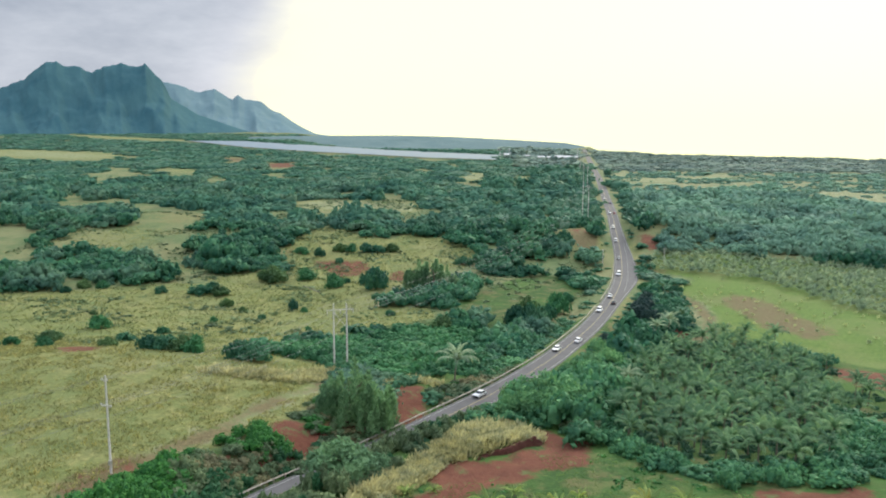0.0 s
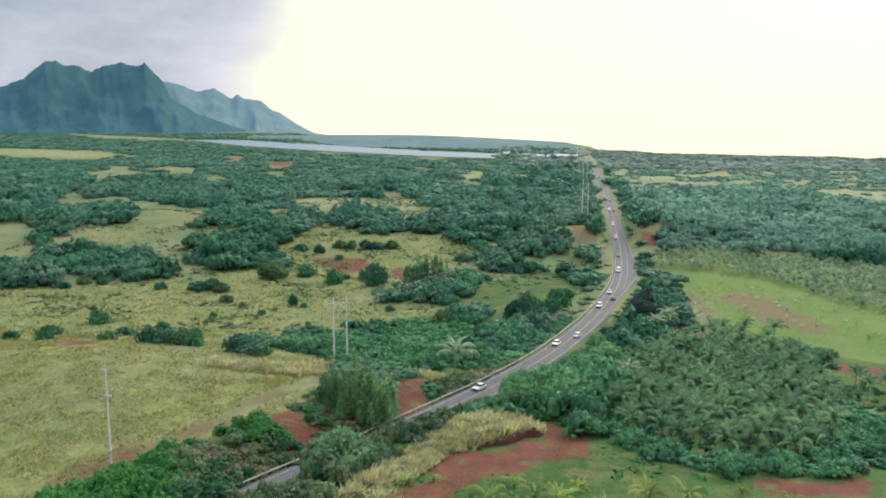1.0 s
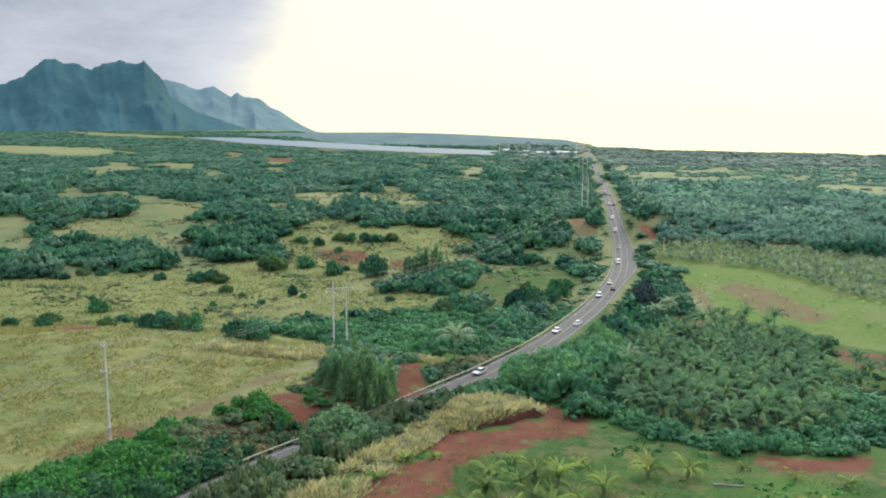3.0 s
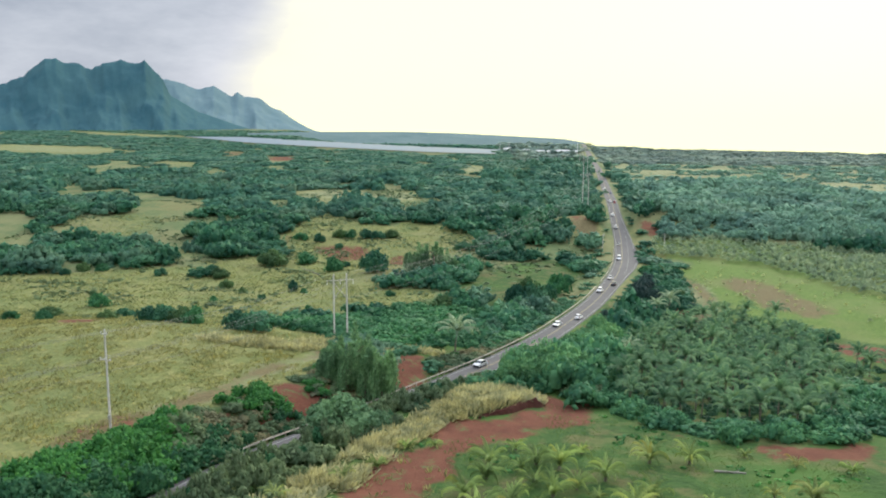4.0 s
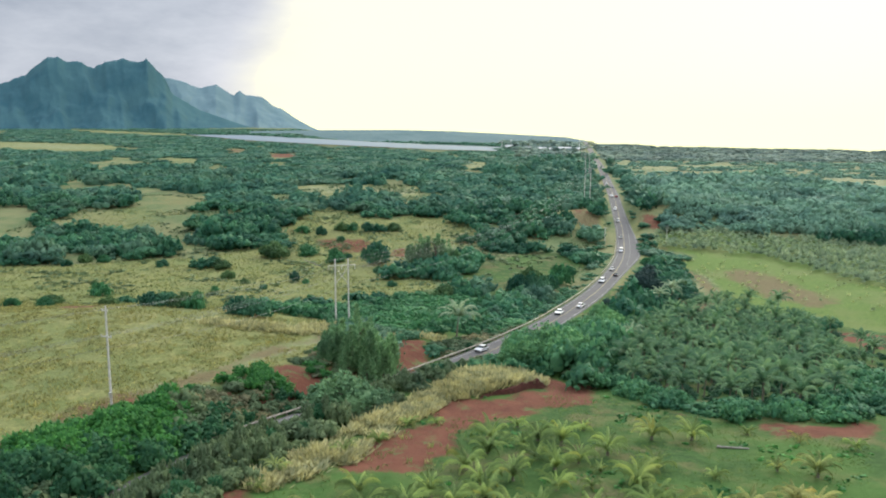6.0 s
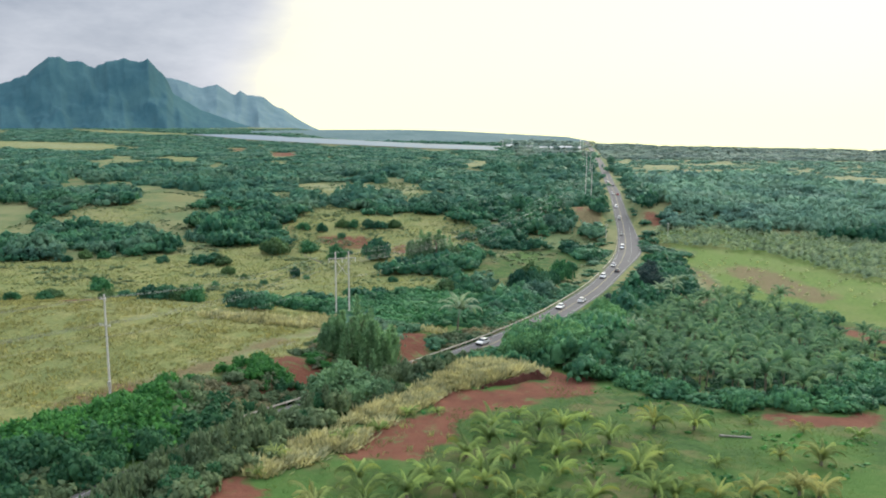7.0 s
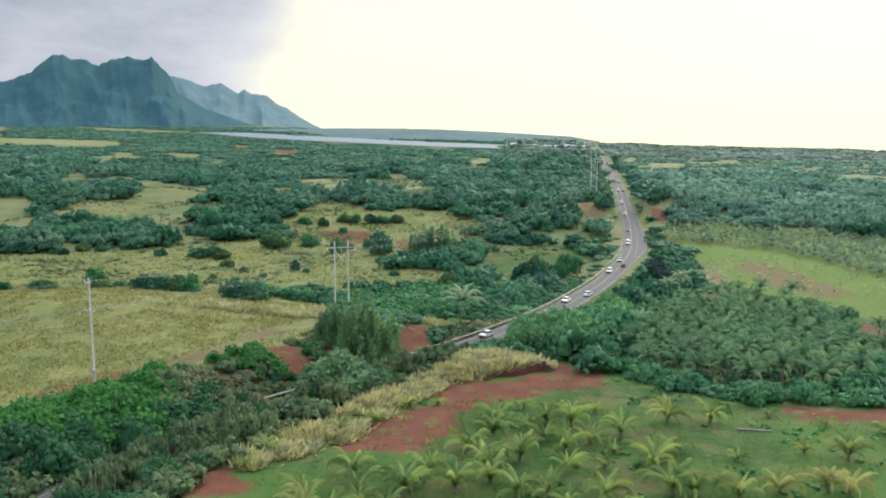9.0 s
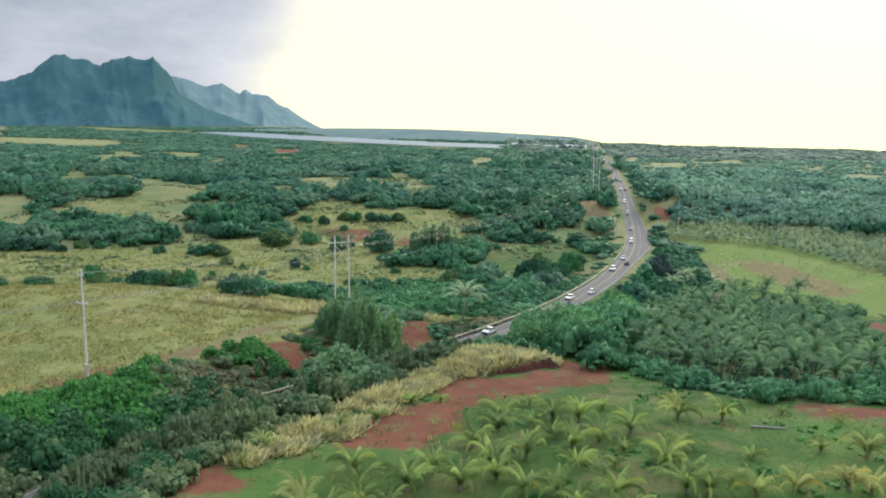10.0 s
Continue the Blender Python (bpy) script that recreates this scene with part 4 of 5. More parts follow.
in_coast = inside(DRY["coast_field"], cx, cy) | inside(DRY["coast_strip"], cx, cy)
in_coast &= fade_noise(cx, cy, 45, 3.9) + 0.5 * fade_noise(cx, cy, 14, 1.1) > -0.05
cx, cy, kc = cx[in_coast], cy[in_coast], int(in_coast.sum())
scatter("coast_scrub", sparse_crowns, np.c_[cx, cy, land_z(cx, cy) - 0.2, rng.uniform(2, 7, kc), rng.uniform(0.8, 2.8, kc), rng.uniform(0, 6.28, kc)], M_COASTWOODS, "low scrub with haze in its leaf colour, over pale coastal grassland", "scrub")
shore_line = np.array([(-842, 2302), (-676, 2301), (-418, 2005), (-177, 1729), (42, 1551)], float)
pick = rng.uniform(0, 4, 620)
leg = pick.astype(int)
shore = shore_line[leg] + (shore_line[leg + 1] - shore_line[leg]) * (pick - leg)[:, None]
shore = shore * (1.006 + 0.045 * rng.uniform(0, 1, 620) ** 1.6)[:, None]
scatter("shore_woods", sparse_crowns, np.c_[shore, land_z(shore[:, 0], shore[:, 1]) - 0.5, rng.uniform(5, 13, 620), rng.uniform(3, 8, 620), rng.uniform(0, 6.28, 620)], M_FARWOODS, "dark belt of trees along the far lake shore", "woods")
# the bank between the near field and the road is overgrown, but for a few bare cuts
bx, by = (g.ravel() for g in np.meshgrid(np.arange(-92, 14, 1.35), np.arange(58, 222, 1.35)))
bx, by = bx + rng.uniform(-0.8, 0.8, bx.size), by + rng.uniform(-0.8, 0.8, bx.size)
bd, _ = to_road(bx, by)
wxb, wyb = wander(bx, by, 2.0)
cut = np.zeros(bx.shape, bool)
for cx, cy, cr in [(-45.6, 135, 2.0), (-42.6, 139.6, 1.5), (-55, 121, 1.3), (-36, 149.5, 3.4), (-15, 183, 6.0), (-14.5, 176, 4.0)]:
    cut |= np.hypot(bx - cx, (by - cy) * 0.8) < cr
past_track = bx > np.interp(by, [p[1] for p in TRACK], [p[0] for p in TRACK]) + 4.2
for key in ("cut_west", "cut_east", "small_cut"):
    cut |= inside(SOIL[key], bx, by)
ok = (past_track & ~inside(DRY["near_field"], wxb, wyb) & ~near_line(TRACK, bx, by, 2.6) | (bd > -9.8) & (by < 136)) & (bd < -5.0) & (bd > -27) & ~cut & ((by < 172 + 14 * rng.uniform(size=bx.size)) | (bd > -11))
bx, by = bx[ok], by[ok]
kb = len(bx)
rich = by < 150
rows = np.c_[bx, by, land_z(bx, by) - 0.2, rng.uniform(1.4, 2.6, kb) + np.where(by < 128, rng.uniform(0, 1.6, kb), 0), rng.uniform(1.3, 3.0, kb) * np.where(rich, 1.0, 0.6) + np.where(by < 128, rng.uniform(0, 1.8, kb), 0), rng.uniform(0, 6.283, kb)]
mottle = fade_noise(bx, by, 9.0, 7.7) + 0.5 * fade_noise(bx, by, 3.0, 2.9) + 0.25 * rng.normal(size=kb)
pale = mottle > np.where(by < 118, 0.42, np.where(rich, 0.02, -0.15))
low_side = ~pale & ((np.interp(by, ROAD[:, 1], ROAD[:, 0]) - bx < 11 + 4 * mottle) | (by < 100))
dry_bush = pale & (mottle > 0.42) & (by > 112)
scatter("shaded_shrubs", close_crowns, rows[low_side], M_SHADEBUSH, "deep green shrubs low on the road bank, shade in the leaf colour", "shrubs")
scatter("dry_shrubs", dense_crowns, rows[dry_bush] * np.array([1, 1, 1, 1, 0.75, 1]), M_DRYBUSH, "straw-coloured dry shrubs on the road bank", "shrubs")
scatter("lush_shrubs", close_crowns, rows[~pale & ~low_side], M_LUSH, "bright green shrubs on the road bank", "shrubs")
scatter("bank_scrub", dense_crowns, rows[pale & ~dry_bush] * np.array([1, 1, 1, 1, 0.8, 1]), M_SCRUB, "dull green scrub on the road bank", "scrub")
pick = places[scrub]
more = np.repeat(pick, 4, axis=0) + np.c_[rng.uniform(-2.3, 2.3, (4 * len(pick), 2)), np.zeros((4 * len(pick), 4))]
more[:, 2] = land_z(more[:, 0], more[:, 1]) - 0.15
more[:, 3] *= 0.5
md, _ = to_road(more[:, 0], more[:, 1])
ok = (md > 4.9) & ~inside(TALL_GRASS, more[:, 0], more[:, 1])
more, md = more[ok], md[ok]
qx = rng.uniform(0, 1, 420)
hy = 80 + 98 * qx ** 1.15
hd = rng.uniform(5.0, 8.0, 420)
hx = np.interp(hy, ROAD[:, 1], ROAD[:, 0]) + 1.15 * hd
scatter("verge_shrubs", dense_crowns, np.c_[hx, hy, land_z(hx, hy) - 0.2, rng.uniform(1.0, 2.0, 420), rng.uniform(2.0, 4.2, 420) * np.where((hy > 114) & (hy < 124), 0.85, np.where(hy > 150, 0.8, np.where(hy < 114, 1.35, 1.35))), rng.uniform(0, 6.28, 420)], M_SCRUB, "grey-green shrubs hugging the road's verge", "shrubs")
lush_side = (more[:, 1] < 114 + 6 * rng.normal(size=len(more)) - 2.4 * md) | (rng.uniform(size=len(more)) < 0.08)
scatter("scrub", dense_crowns, more[~lush_side], M_SCRUB, "grey-green scrub beside the highway", "scrub")
scatter("roadside_shrubs", close_crowns, more[lush_side], M_SHADEBUSH, "deep green shrubs beside the highway, shade in the leaf colour", "shrubs")


def blade_clump(count, spread, height, width, r=rng):
    """A tuft of upright blades, each a narrow folded leaf."""
    a = r.uniform(0, 6.283, count)
    base = np.c_[np.cos(a), np.sin(a), np.zeros(count)] * (spread * np.sqrt(r.uniform(0, 1, count)))[:, None]
    lean = np.c_[np.cos(a), np.sin(a), np.zeros(count)] * r.uniform(0.1, 0.7, count)[:, None] * height
    tip = base + lean + np.c_[np.zeros((count, 2)), height * r.uniform(0.6, 1.1, count)]
    w = np.c_[-np.sin(a), np.cos(a), np.zeros(count)] * width
    v = np.stack([base - w, base + w, (base + tip) / 2 + w * 0.9 + [0, 0, 0.1 * height], tip], 1).reshape(-1, 3)
    return v, np.arange(4 * count).reshape(-1, 4), np.zeros((0, 3), int)


def tufts(name, poly, spacing, height, material, label, avoid=()):
    p = np.array(poly, float)
    x, y = np.meshgrid(np.arange(p[:, 0].min(), p[:, 0].max(), spacing), np.arange(p[:, 1].min(), p[:, 1].max(), spacing))
    x, y = x.ravel() + rng.uniform(-0.5, 0.5, x.size) * spacing, y.ravel() + rng.uniform(-0.5, 0.5, x.size) * spacing
    ok = inside(poly, x, y)
    for q in avoid:
        ok &= ~inside(q, x, y)
    ok &= ~near_line(TRACK, x, y, 1.6)
    x, y = x[ok], y[ok]
    m = fade_noise(x, y, 6.0, 3.3) + 0.6 * fade_noise(x, y, 2.0, 1.3)
    ok = m > -0.3
    x, y, m = x[ok], y[ok], np.clip(m[ok], -0.2, 0.4)
    k = len(x)
    rows = np.c_[x, y, land_z(x, y) - 0.03, height * rng.uniform(0.7, 1.3, k), height * (0.75 + m) * rng.uniform(0.6, 1.2, k), rng.uniform(0, 6.283, k)]
    return scatter(name, [blade_clump(7, 0.9, 1.0, 0.13) for _ in range(6)], rows, material, label, "grass")


tufts("dry_grass_tussocks", [(-150, 240), (-100, 194), (-70, 172), (-50, 173), (-39, 189), (-34, 180), (-35, 161), (-43, 143), (-50, 132), (-57, 119), (-65, 106), (-80, 90), (-150, 90)], 0.95, 0.58, M_STRAW, "knee-high dry grass tussocks")
tufts("field_margin_grass", DRY["field_margin"], 1.15, 0.6, M_STRAW, "dry grass tussocks on a field margin", [SOIL["bare_patch"]])
tufts("middle_field_grass", DRY["middle_field"], 1.7, 0.75, M_TUFT, "dry grass tussocks in a rough pasture", [SOIL["bare_patch"]])
tufts("link_field_grass", DRY["link_field"], 1.9, 0.75, M_TUFT, "dry grass tussocks between bushes")
tufts("clearing_grass", DRY["clearing"], 2.2, 0.8, M_TUFT, "dry grass tussocks in a clearing")
tufts("upper_field_grass", DRY["upper_field"], 2.4, 0.8, M_TUFT, "dry grass tussocks on a hillside")
tufts("tall_dry_grass", TALL_GRASS, 0.48, 1.5, M_TALLGRASS, "tall straw-coloured grass along the field edge", [SOIL["bank"], SOIL["corner"]])
tufts("field_edge_grass", [(-66, 186), (-50, 187), (-37, 196), (-30, 190), (-34, 184), (-47, 180), (-64, 180)], 0.75, 1.5, M_TALLGRASS, "tall dry grass along the back of a field")
tufts("bank_top_grass", [(-22, 187), (-17, 195), (-10, 194), (-9, 198), (-18, 200), (-25, 190)], 0.7, 1.2, M_TALLGRASS, "dry grass fringing the top of a red cut")
tufts("yard_weeds", SOIL["yard"], 2.4, 0.7, M_TUFT, "dry weeds scattered over bare red earth")
tufts("orchard_grass", LUSH["orchard"], 0.85, 0.24, M_GREENTUFT, "short green grass between palms", [SOIL["bank"], SOIL["yard"], SOIL["corner"], SOIL["edge"]])

# weeds and low bushes dotted over the rough fields
wx_, wy_ = rng.uniform(-260, 75, 22000), rng.uniform(200, 680, 22000)
in_field = np.zeros(22000, bool)
for key in ("middle_field", "link_field", "upper_field", "terrace", "side_field", "clearing", "strip"):
    in_field |= inside(DRY[key], wx_, wy_)
in_field |= inside(LUSH["meadow"], wx_, wy_)
rd, _ = to_road(wx_, wy_)
in_field |= (rd < -9) & (wy_ > 300) & ~open_land(wx_, wy_)
clump = fade_noise(wx_, wy_, 22, 4.4) + 0.6 * fade_noise(wx_, wy_, 7, 8.8)
ok = in_field & (clump > np.where(wy_ > 385, 0.12, 0.27))
wx_, wy_, kw = wx_[ok], wy_[ok], int(ok.sum())
weed_shapes = [crown_shape(1.0, 1.0, 4, 11, 0.44, cores=-1) for _ in range(6)]
scatter("field_weeds", weed_shapes, np.c_[wx_, wy_, land_z(wx_, wy_) - 0.1, rng.uniform(0.5, 2.2, kw), rng.uniform(0.25, 1.1, kw), rng.uniform(0, 6.28, kw)], M_SCRUB, "low weeds and bushes scattered over pasture", "weeds")

ox, oy = rng.uniform(-22, 58, 1500), rng.uniform(70, 150, 1500)
ok = inside(LUSH["orchard"], ox, oy) & (fade_noise(ox, oy, 11, 2.6) + 0.5 * fade_noise(ox, oy, 4, 9.4) > 0.12)
for key in ("bank", "bank_east", "yard", "yard_link", "corner", "edge"):
    ok &= ~inside(SOIL[key], ox, oy)
ox, oy, ko = ox[ok], oy[ok], int(ok.sum())
scatter("orchard_weeds", weed_shapes, np.c_[ox, oy, land_z(ox, oy) - 0.1, rng.uniform(0.35, 1.1, ko), rng.uniform(0.2, 0.6, ko), rng.uniform(0, 6.28, ko)], M_LUSH, "low leafy green weeds between young palms", "weeds")

# ---- single trees and bushes ----


def trunk_mesh(height, r0, lean=0.0, rings=6, sides=7, limbs=4, r=rng, material=M_BARK):
    """A tapered, slightly crooked trunk with a few limbs."""
    bm = bmesh.new()
    last = Vector((0, 0, -0.3))
    for k in range(1, rings + 1):
        u = k / rings
        p = Vector((lean * u * u + r.normal() * 0.03 * height * 0.3, r.normal() * 0.01 * height, height * u))
        rod(bm, last, p, r0 * (1.15 - 0.6 * (u - 1 / rings)), r0 * (1.15 - 0.6 * u), sides)
        if k >= rings - 2:
            for _ in range(limbs // 2):
                a = r.uniform(0, 6.283)
                q = p + Vector((math.cos(a), math.sin(a), 0.8)) * height * 0.35
                rod(bm, p, q, r0 * 0.4, r0 * 0.15, 5)
        last = p
    me = bpy.data.meshes.new("trunk")
    bm.to_mesh(me)
    bm.free()
    me.materials.append(material)
    return me


def tree_thing(name, crown, material, trunk_h, trunk_r, label, category):
    thing = tagged(new(name), label, category)
    part("trunk", trunk_mesh(trunk_h, trunk_r), M_BARK, thing)
    v, q, t = crown
    part("crown", mesh_of("crown", v, [q, t] if len(t) else [q], material), material, thing)
    return thing


def stand(ob, x, y, size=1.0, turn=None, sink=0.1, rise=1.0):
    """Set a thing on the land; rise stretches its height against its width."""
    ob.matrix_basis = pose(x, y, float(land_z(x, y)) - sink, 0, 0, rng.uniform(0, 360) if turn is None else turn) @ Matrix.Diagonal((size, size, size * rise, 1))
    return ob


def stand_copy(ob, x, y, size=1.0, sink=0.1, rise=1.0):
    c = copy_thing(ob, Matrix())
    return stand(c, x, y, size, None, sink, rise)


# x, y, width and height of trees and bushes, field by field
UPPER_TREES = [(-67.6, 368, 9.4, 8.2), (-47.9, 366, 15.9, 12.0), (-63, 378, 4, 3.4), (-98, 378, 13.7, 9.3), (-85.1, 386, 11.6, 6.9), (-88.2, 442, 6.5, 6.3), (-75.2, 430, 4.5, 3.9),
               (-79.2, 455, 9, 5.8), (-72, 455, 9, 5.8), (-64.8, 456, 9.5, 6.4), (-57.4, 456, 9, 5.5), (-50, 458, 9, 5.8), (-100, 447, 9, 5), (-33, 390, 8, 5), (-8.1, 431, 9.1, 6)]
FIELD_BUSHES = [(-177.4, 352, 6.3, 5.0), (-169.5, 353, 5.7, 4.4), (-180.2, 341, 4.6, 3.8), (-139.8, 345, 6, 4.2), (-103.6, 323, 6, 4.3), (-98.8, 292, 3.3, 2.6), (-75.4, 321, 5, 5.1), (-82.8, 301, 3.2, 2.6),
                (-93.7, 313, 3.4, 2.8), (-132.2, 273, 7.7, 6.0), (-108.3, 240, 6.5, 3.3), (-108.1, 268, 4.3, 3.3), (-135.6, 245, 8.6, 3.9), (-136.9, 227, 5, 3.3), (-34.7, 311, 3.8, 3.1), (-121.8, 346, 10.3, 5.6),
                (-113.6, 345, 9.1, 5.4), (-70, 317, 3.0, 2.6), (-121, 358, 6, 4.0), (-44, 345, 5, 3.4), (-148, 300, 3, 2.2), (-62, 285, 3, 2.0)]
EDGE_BUSHES = [(-86, 205, 7, 4.5), (-81, 204, 7.5, 5.2), (-76.5, 203, 7.5, 5.0), (-72.5, 202, 7, 5.6), (-61, 199, 7.5, 5.8), (-56.5, 198, 8, 6.0), (-101, 213, 5, 3.2), (-124, 222, 5, 3.6)]
MEADOW_TREES = [(14.4, 295, 10, 10.5), (21.1, 297, 11, 11.5), (18.2, 301, 11, 13), (32.5, 323, 9.6, 10.5), (26.9, 310, 6.6, 7.5), (-4.6, 287, 9.7, 6.4), (-12.7, 289, 10, 6), (2.2, 269, 9.5, 5.3), (37, 341, 7, 6), (8, 280, 8, 5)]
ROADSIDE_TREES = [(84, 376, 7, 4.5), (78, 372, 8, 5), (91, 371, 6, 4), (74, 322, 9, 5.5), (79, 314, 8, 5), (72, 332, 8, 5), (76, 302, 8, 5), (70, 300, 8, 5)]
bush_kinds = []
for k in range(4):
    bush_kinds.append(tree_thing("field_tree", crown_shape(0.5, 0.50, 13, 620, 0.056, 0.01, spread=0.80), (M_BROAD, M_DARKWOODS, M_WOODS, M_SHRUB)[k], 0.26, 0.03,
                                 "rounded green bush standing alone in dry grass", "tree"))
    tagged(bush_kinds[-1], group="bushes in the fields")
for k, (x, y, w, h) in enumerate(UPPER_TREES + FIELD_BUSHES + EDGE_BUSHES + MEADOW_TREES + ROADSIDE_TREES):
    kind = bush_kinds[k % 4]
    stand(kind, x, y, w, None, 0.1, 1.9 * h / w) if k < 4 else stand_copy(kind, x, y, w, 0.1, 1.9 * h / w)


def plume_shape(height, radius, plumes, count, leaf, r=rng):
    """A feathery crown of upright, drooping-tipped sprays."""
    a, d = r.uniform(0, 6.283, plumes), radius * np.sqrt(r.uniform(0, 1, plumes)) * 0.8
    tip = height * (1 - 0.62 * (d / radius) ** 1.6) * r.uniform(0.7, 1.0, plumes)
    pick = r.integers(0, plumes, count)
    u = r.uniform(0.05, 1, count) ** 0.75
    wide = radius * 0.27 * np.sqrt(np.clip(1.05 - u, 0.02, 1)) * r.uniform(0.4, 1.1, count)
    b = r.uniform(0, 6.283, count)
    out = np.c_[np.cos(b), np.sin(b), np.zeros(count)]
    p = np.c_[d[pick] * np.cos(a[pick]), d[pick] * np.sin(a[pick]), u * tip[pick]] + out * wide[:, None]
    n = unit(out + 0.35 * r.normal(size=(count, 3)))
    t = unit(np.c_[0.45 * np.cos(b), 0.45 * np.sin(b), np.full(count, 0.9)] + 0.3 * r.normal(size=(count, 3)))
    w = unit(np.cross(n, t))
    s = (leaf * r.uniform(0.6, 1.4, count))[:, None]
    v = np.stack([p - t * s * 1.4, p - w * s * 0.42, p + t * s * 1.4, p + w * s * 0.42], 1).reshape(-1, 3)
    return v, np.arange(4 * count).reshape(-1, 4), np.zeros((0, 3), int)


plume_kinds = [tree_thing("ironwood_tree", plume_shape(1.0, 0.50, 15, 3000, 0.031), M_NEEDLE, 0.5, 0.02, "tall feathery grey-green ironwood tree on the red bank", "tree") for _ in range(2)]
for k, (x, y, h) in enumerate([(-30.4, 162.5, 7.4), (-25.8, 165.0, 13.0), (-28.6, 164.5, 10.6), (-22.8, 165.5, 12.0), (-20.4, 163.5, 8.8), (-27.2, 160.5, 8.6), (-23.4, 160.5, 9.0), (-28.0, 366.0, 14.5), (-20.5, 366.0, 18.0), (-14.5, 364.0, 13.0)]):
    stand(plume_kinds[k], x, y, h) if k < 2 else stand_copy(plume_kinds[k % 2], x, y, h)

# dense rounded bushes and trees close to the road
round_bush = tree_thing("roadside_bush", crown_shape(0.5, 0.62, 14, 2600, 0.036, 0.02, spread=0.72), M_PALEBUSH, 0.3, 0.03, "large rounded grey-green bush by the highway", "bush")
stand(round_bush, -22.9, 129.8, 12.0)
for x, y, w in [(-17.6, 133.0, 5.5)]:
    stand_copy(round_bush, x, y, w)
dark_tree = tree_thing("dark_roadside_tree", crown_shape(0.5, 0.85, 12, 1500, 0.045, 0.05), M_PURPLE, 0.4, 0.03, "dark purplish roadside tree with a dense crown", "tree")
for k, (x, y, w) in enumerate([(61.5, 308.0, 9.5), (64.5, 318.0, 9.5), (67.5, 328.0, 9.5), (71.0, 340.0, 9.0), (41.5, 262.0, 6.0), (66.0, 306.0, 8.0)]):
    stand(dark_tree, x, y, w) if k == 0 else stand_copy(dark_tree, x, y, w)
tall_tree = tree_thing("roadside_tree", crown_shape(0.5, 0.66, 16, 1900, 0.038, 0.02, spread=0.75), M_ROADTREE, 0.35, 0.03, "broad green roadside tree with drooping foliage", "tree")
for k, (x, y, w, h) in enumerate([(14.5, 182.0, 12, 10.0), (20.0, 177.0, 12, 9.8), (9.5, 183, 9, 8.2), (7.2, 178.0, 7, 7.6), (26.0, 177.0, 11, 8.0), (6.2, 172, 6, 6.0), (10, 174, 9, 7.6), (16, 174, 10.5, 8.0),
                                 (21.5, 188.0, 10, 8.0), (28.0, 183.0, 10, 7.0), (38.5, 238.0, 10, 7.5), (31.5, 228.0, 10, 7), (25.0, 212.0, 9.5, 7), (45.0, 247.0, 10, 7), (37.5, 251.0, 8, 5.5), (46.0, 256.0, 8, 5.5), (29.5, 220.0, 8, 6), (21.0, 199.0, 8, 6), (36.0, 215.0, 9, 6)]):
    stand(tall_tree, x, y, w, None, 0.1, 1.5 * h / w) if k == 0 else stand_copy(tall_tree, x, y, w, 0.1, 1.5 * h / w)

# ---- palms ----


def frond_mesh(length, droop, leaflets, width, material, r=rng, lift_=62, bend=1.5, hang=0.35):
    """One arching frond: a thin midrib with separate hanging leaflets on both sides."""
    u = np.linspace(0, 1, leaflets + 1)
    rise = radians(lift_)
    ang = rise - droop * u ** bend
    step = length / leaflets
    px = np.r_[0, np.cumsum(np.cos(ang[:-1]) * step)]
    pz = np.r_[0, np.cumsum(np.sin(ang[:-1]) * step)]
    p = np.c_[px, np.zeros(leaflets + 1), pz]
    t = unit(np.gradient(p, axis=0))
    # leaflets hang from the midrib on both sides and part towards their tips
    vs, quad, tri = [*p], [], []
    for k in range(1, leaflets + 1):
        for sgn in (-1, 1):
            ln = width * math.sin(math.pi * min(0.98, 0.12 + 0.84 * u[k])) ** 0.6 * r.uniform(0.8, 1.1)
            way = unit(np.array((t[k] * 0.75 + np.array((0, sgn * 0.62, 0)) + np.array((0, 0, -hang)))))
            w = t[k] * step * 0.34
            mid = (p[k] + p[k - 1]) / 2 + way * ln * 0.5
            tip = p[k] + way * ln + np.array((0, 0, -0.30 * ln))
            o = len(vs)
            vs += [mid + w, mid - w, tip]
            quad.append((k - 1, k, o, o + 1))
            tri.append((o + 1, o, o + 2))
    return mesh_of("frond", np.array(vs), [np.array(quad), np.array(tri)], material)


def palm_trunk(height, r0, r=rng):
    bm = bmesh.new()
    n = 7
    bow = r.uniform(0, 0.12) * height
    pts = [Vector((bow * (k / n) ** 2, 0, height * k / n - 0.2 * (k == 0))) for k in range(n + 1)]
    for k in range(n):
        rod(bm, pts[k], pts[k + 1], r0 * (1.25 - 0.5 * k / n), r0 * (1.12 - 0.5 * k / n), 6)
    me = bpy.data.meshes.new("trunk")
    bm.to_mesh(me)
    bm.free()
    me.materials.append(M_PALMBARK)
    return me, pts[-1]


young_fronds = [frond_mesh(3.9, d, 18, 0.55, M_FROND, lift_=86, bend=b, hang=1.1) for d, b in ((1.9, 2.3), (2.6, 2.1), (3.0, 1.8))]


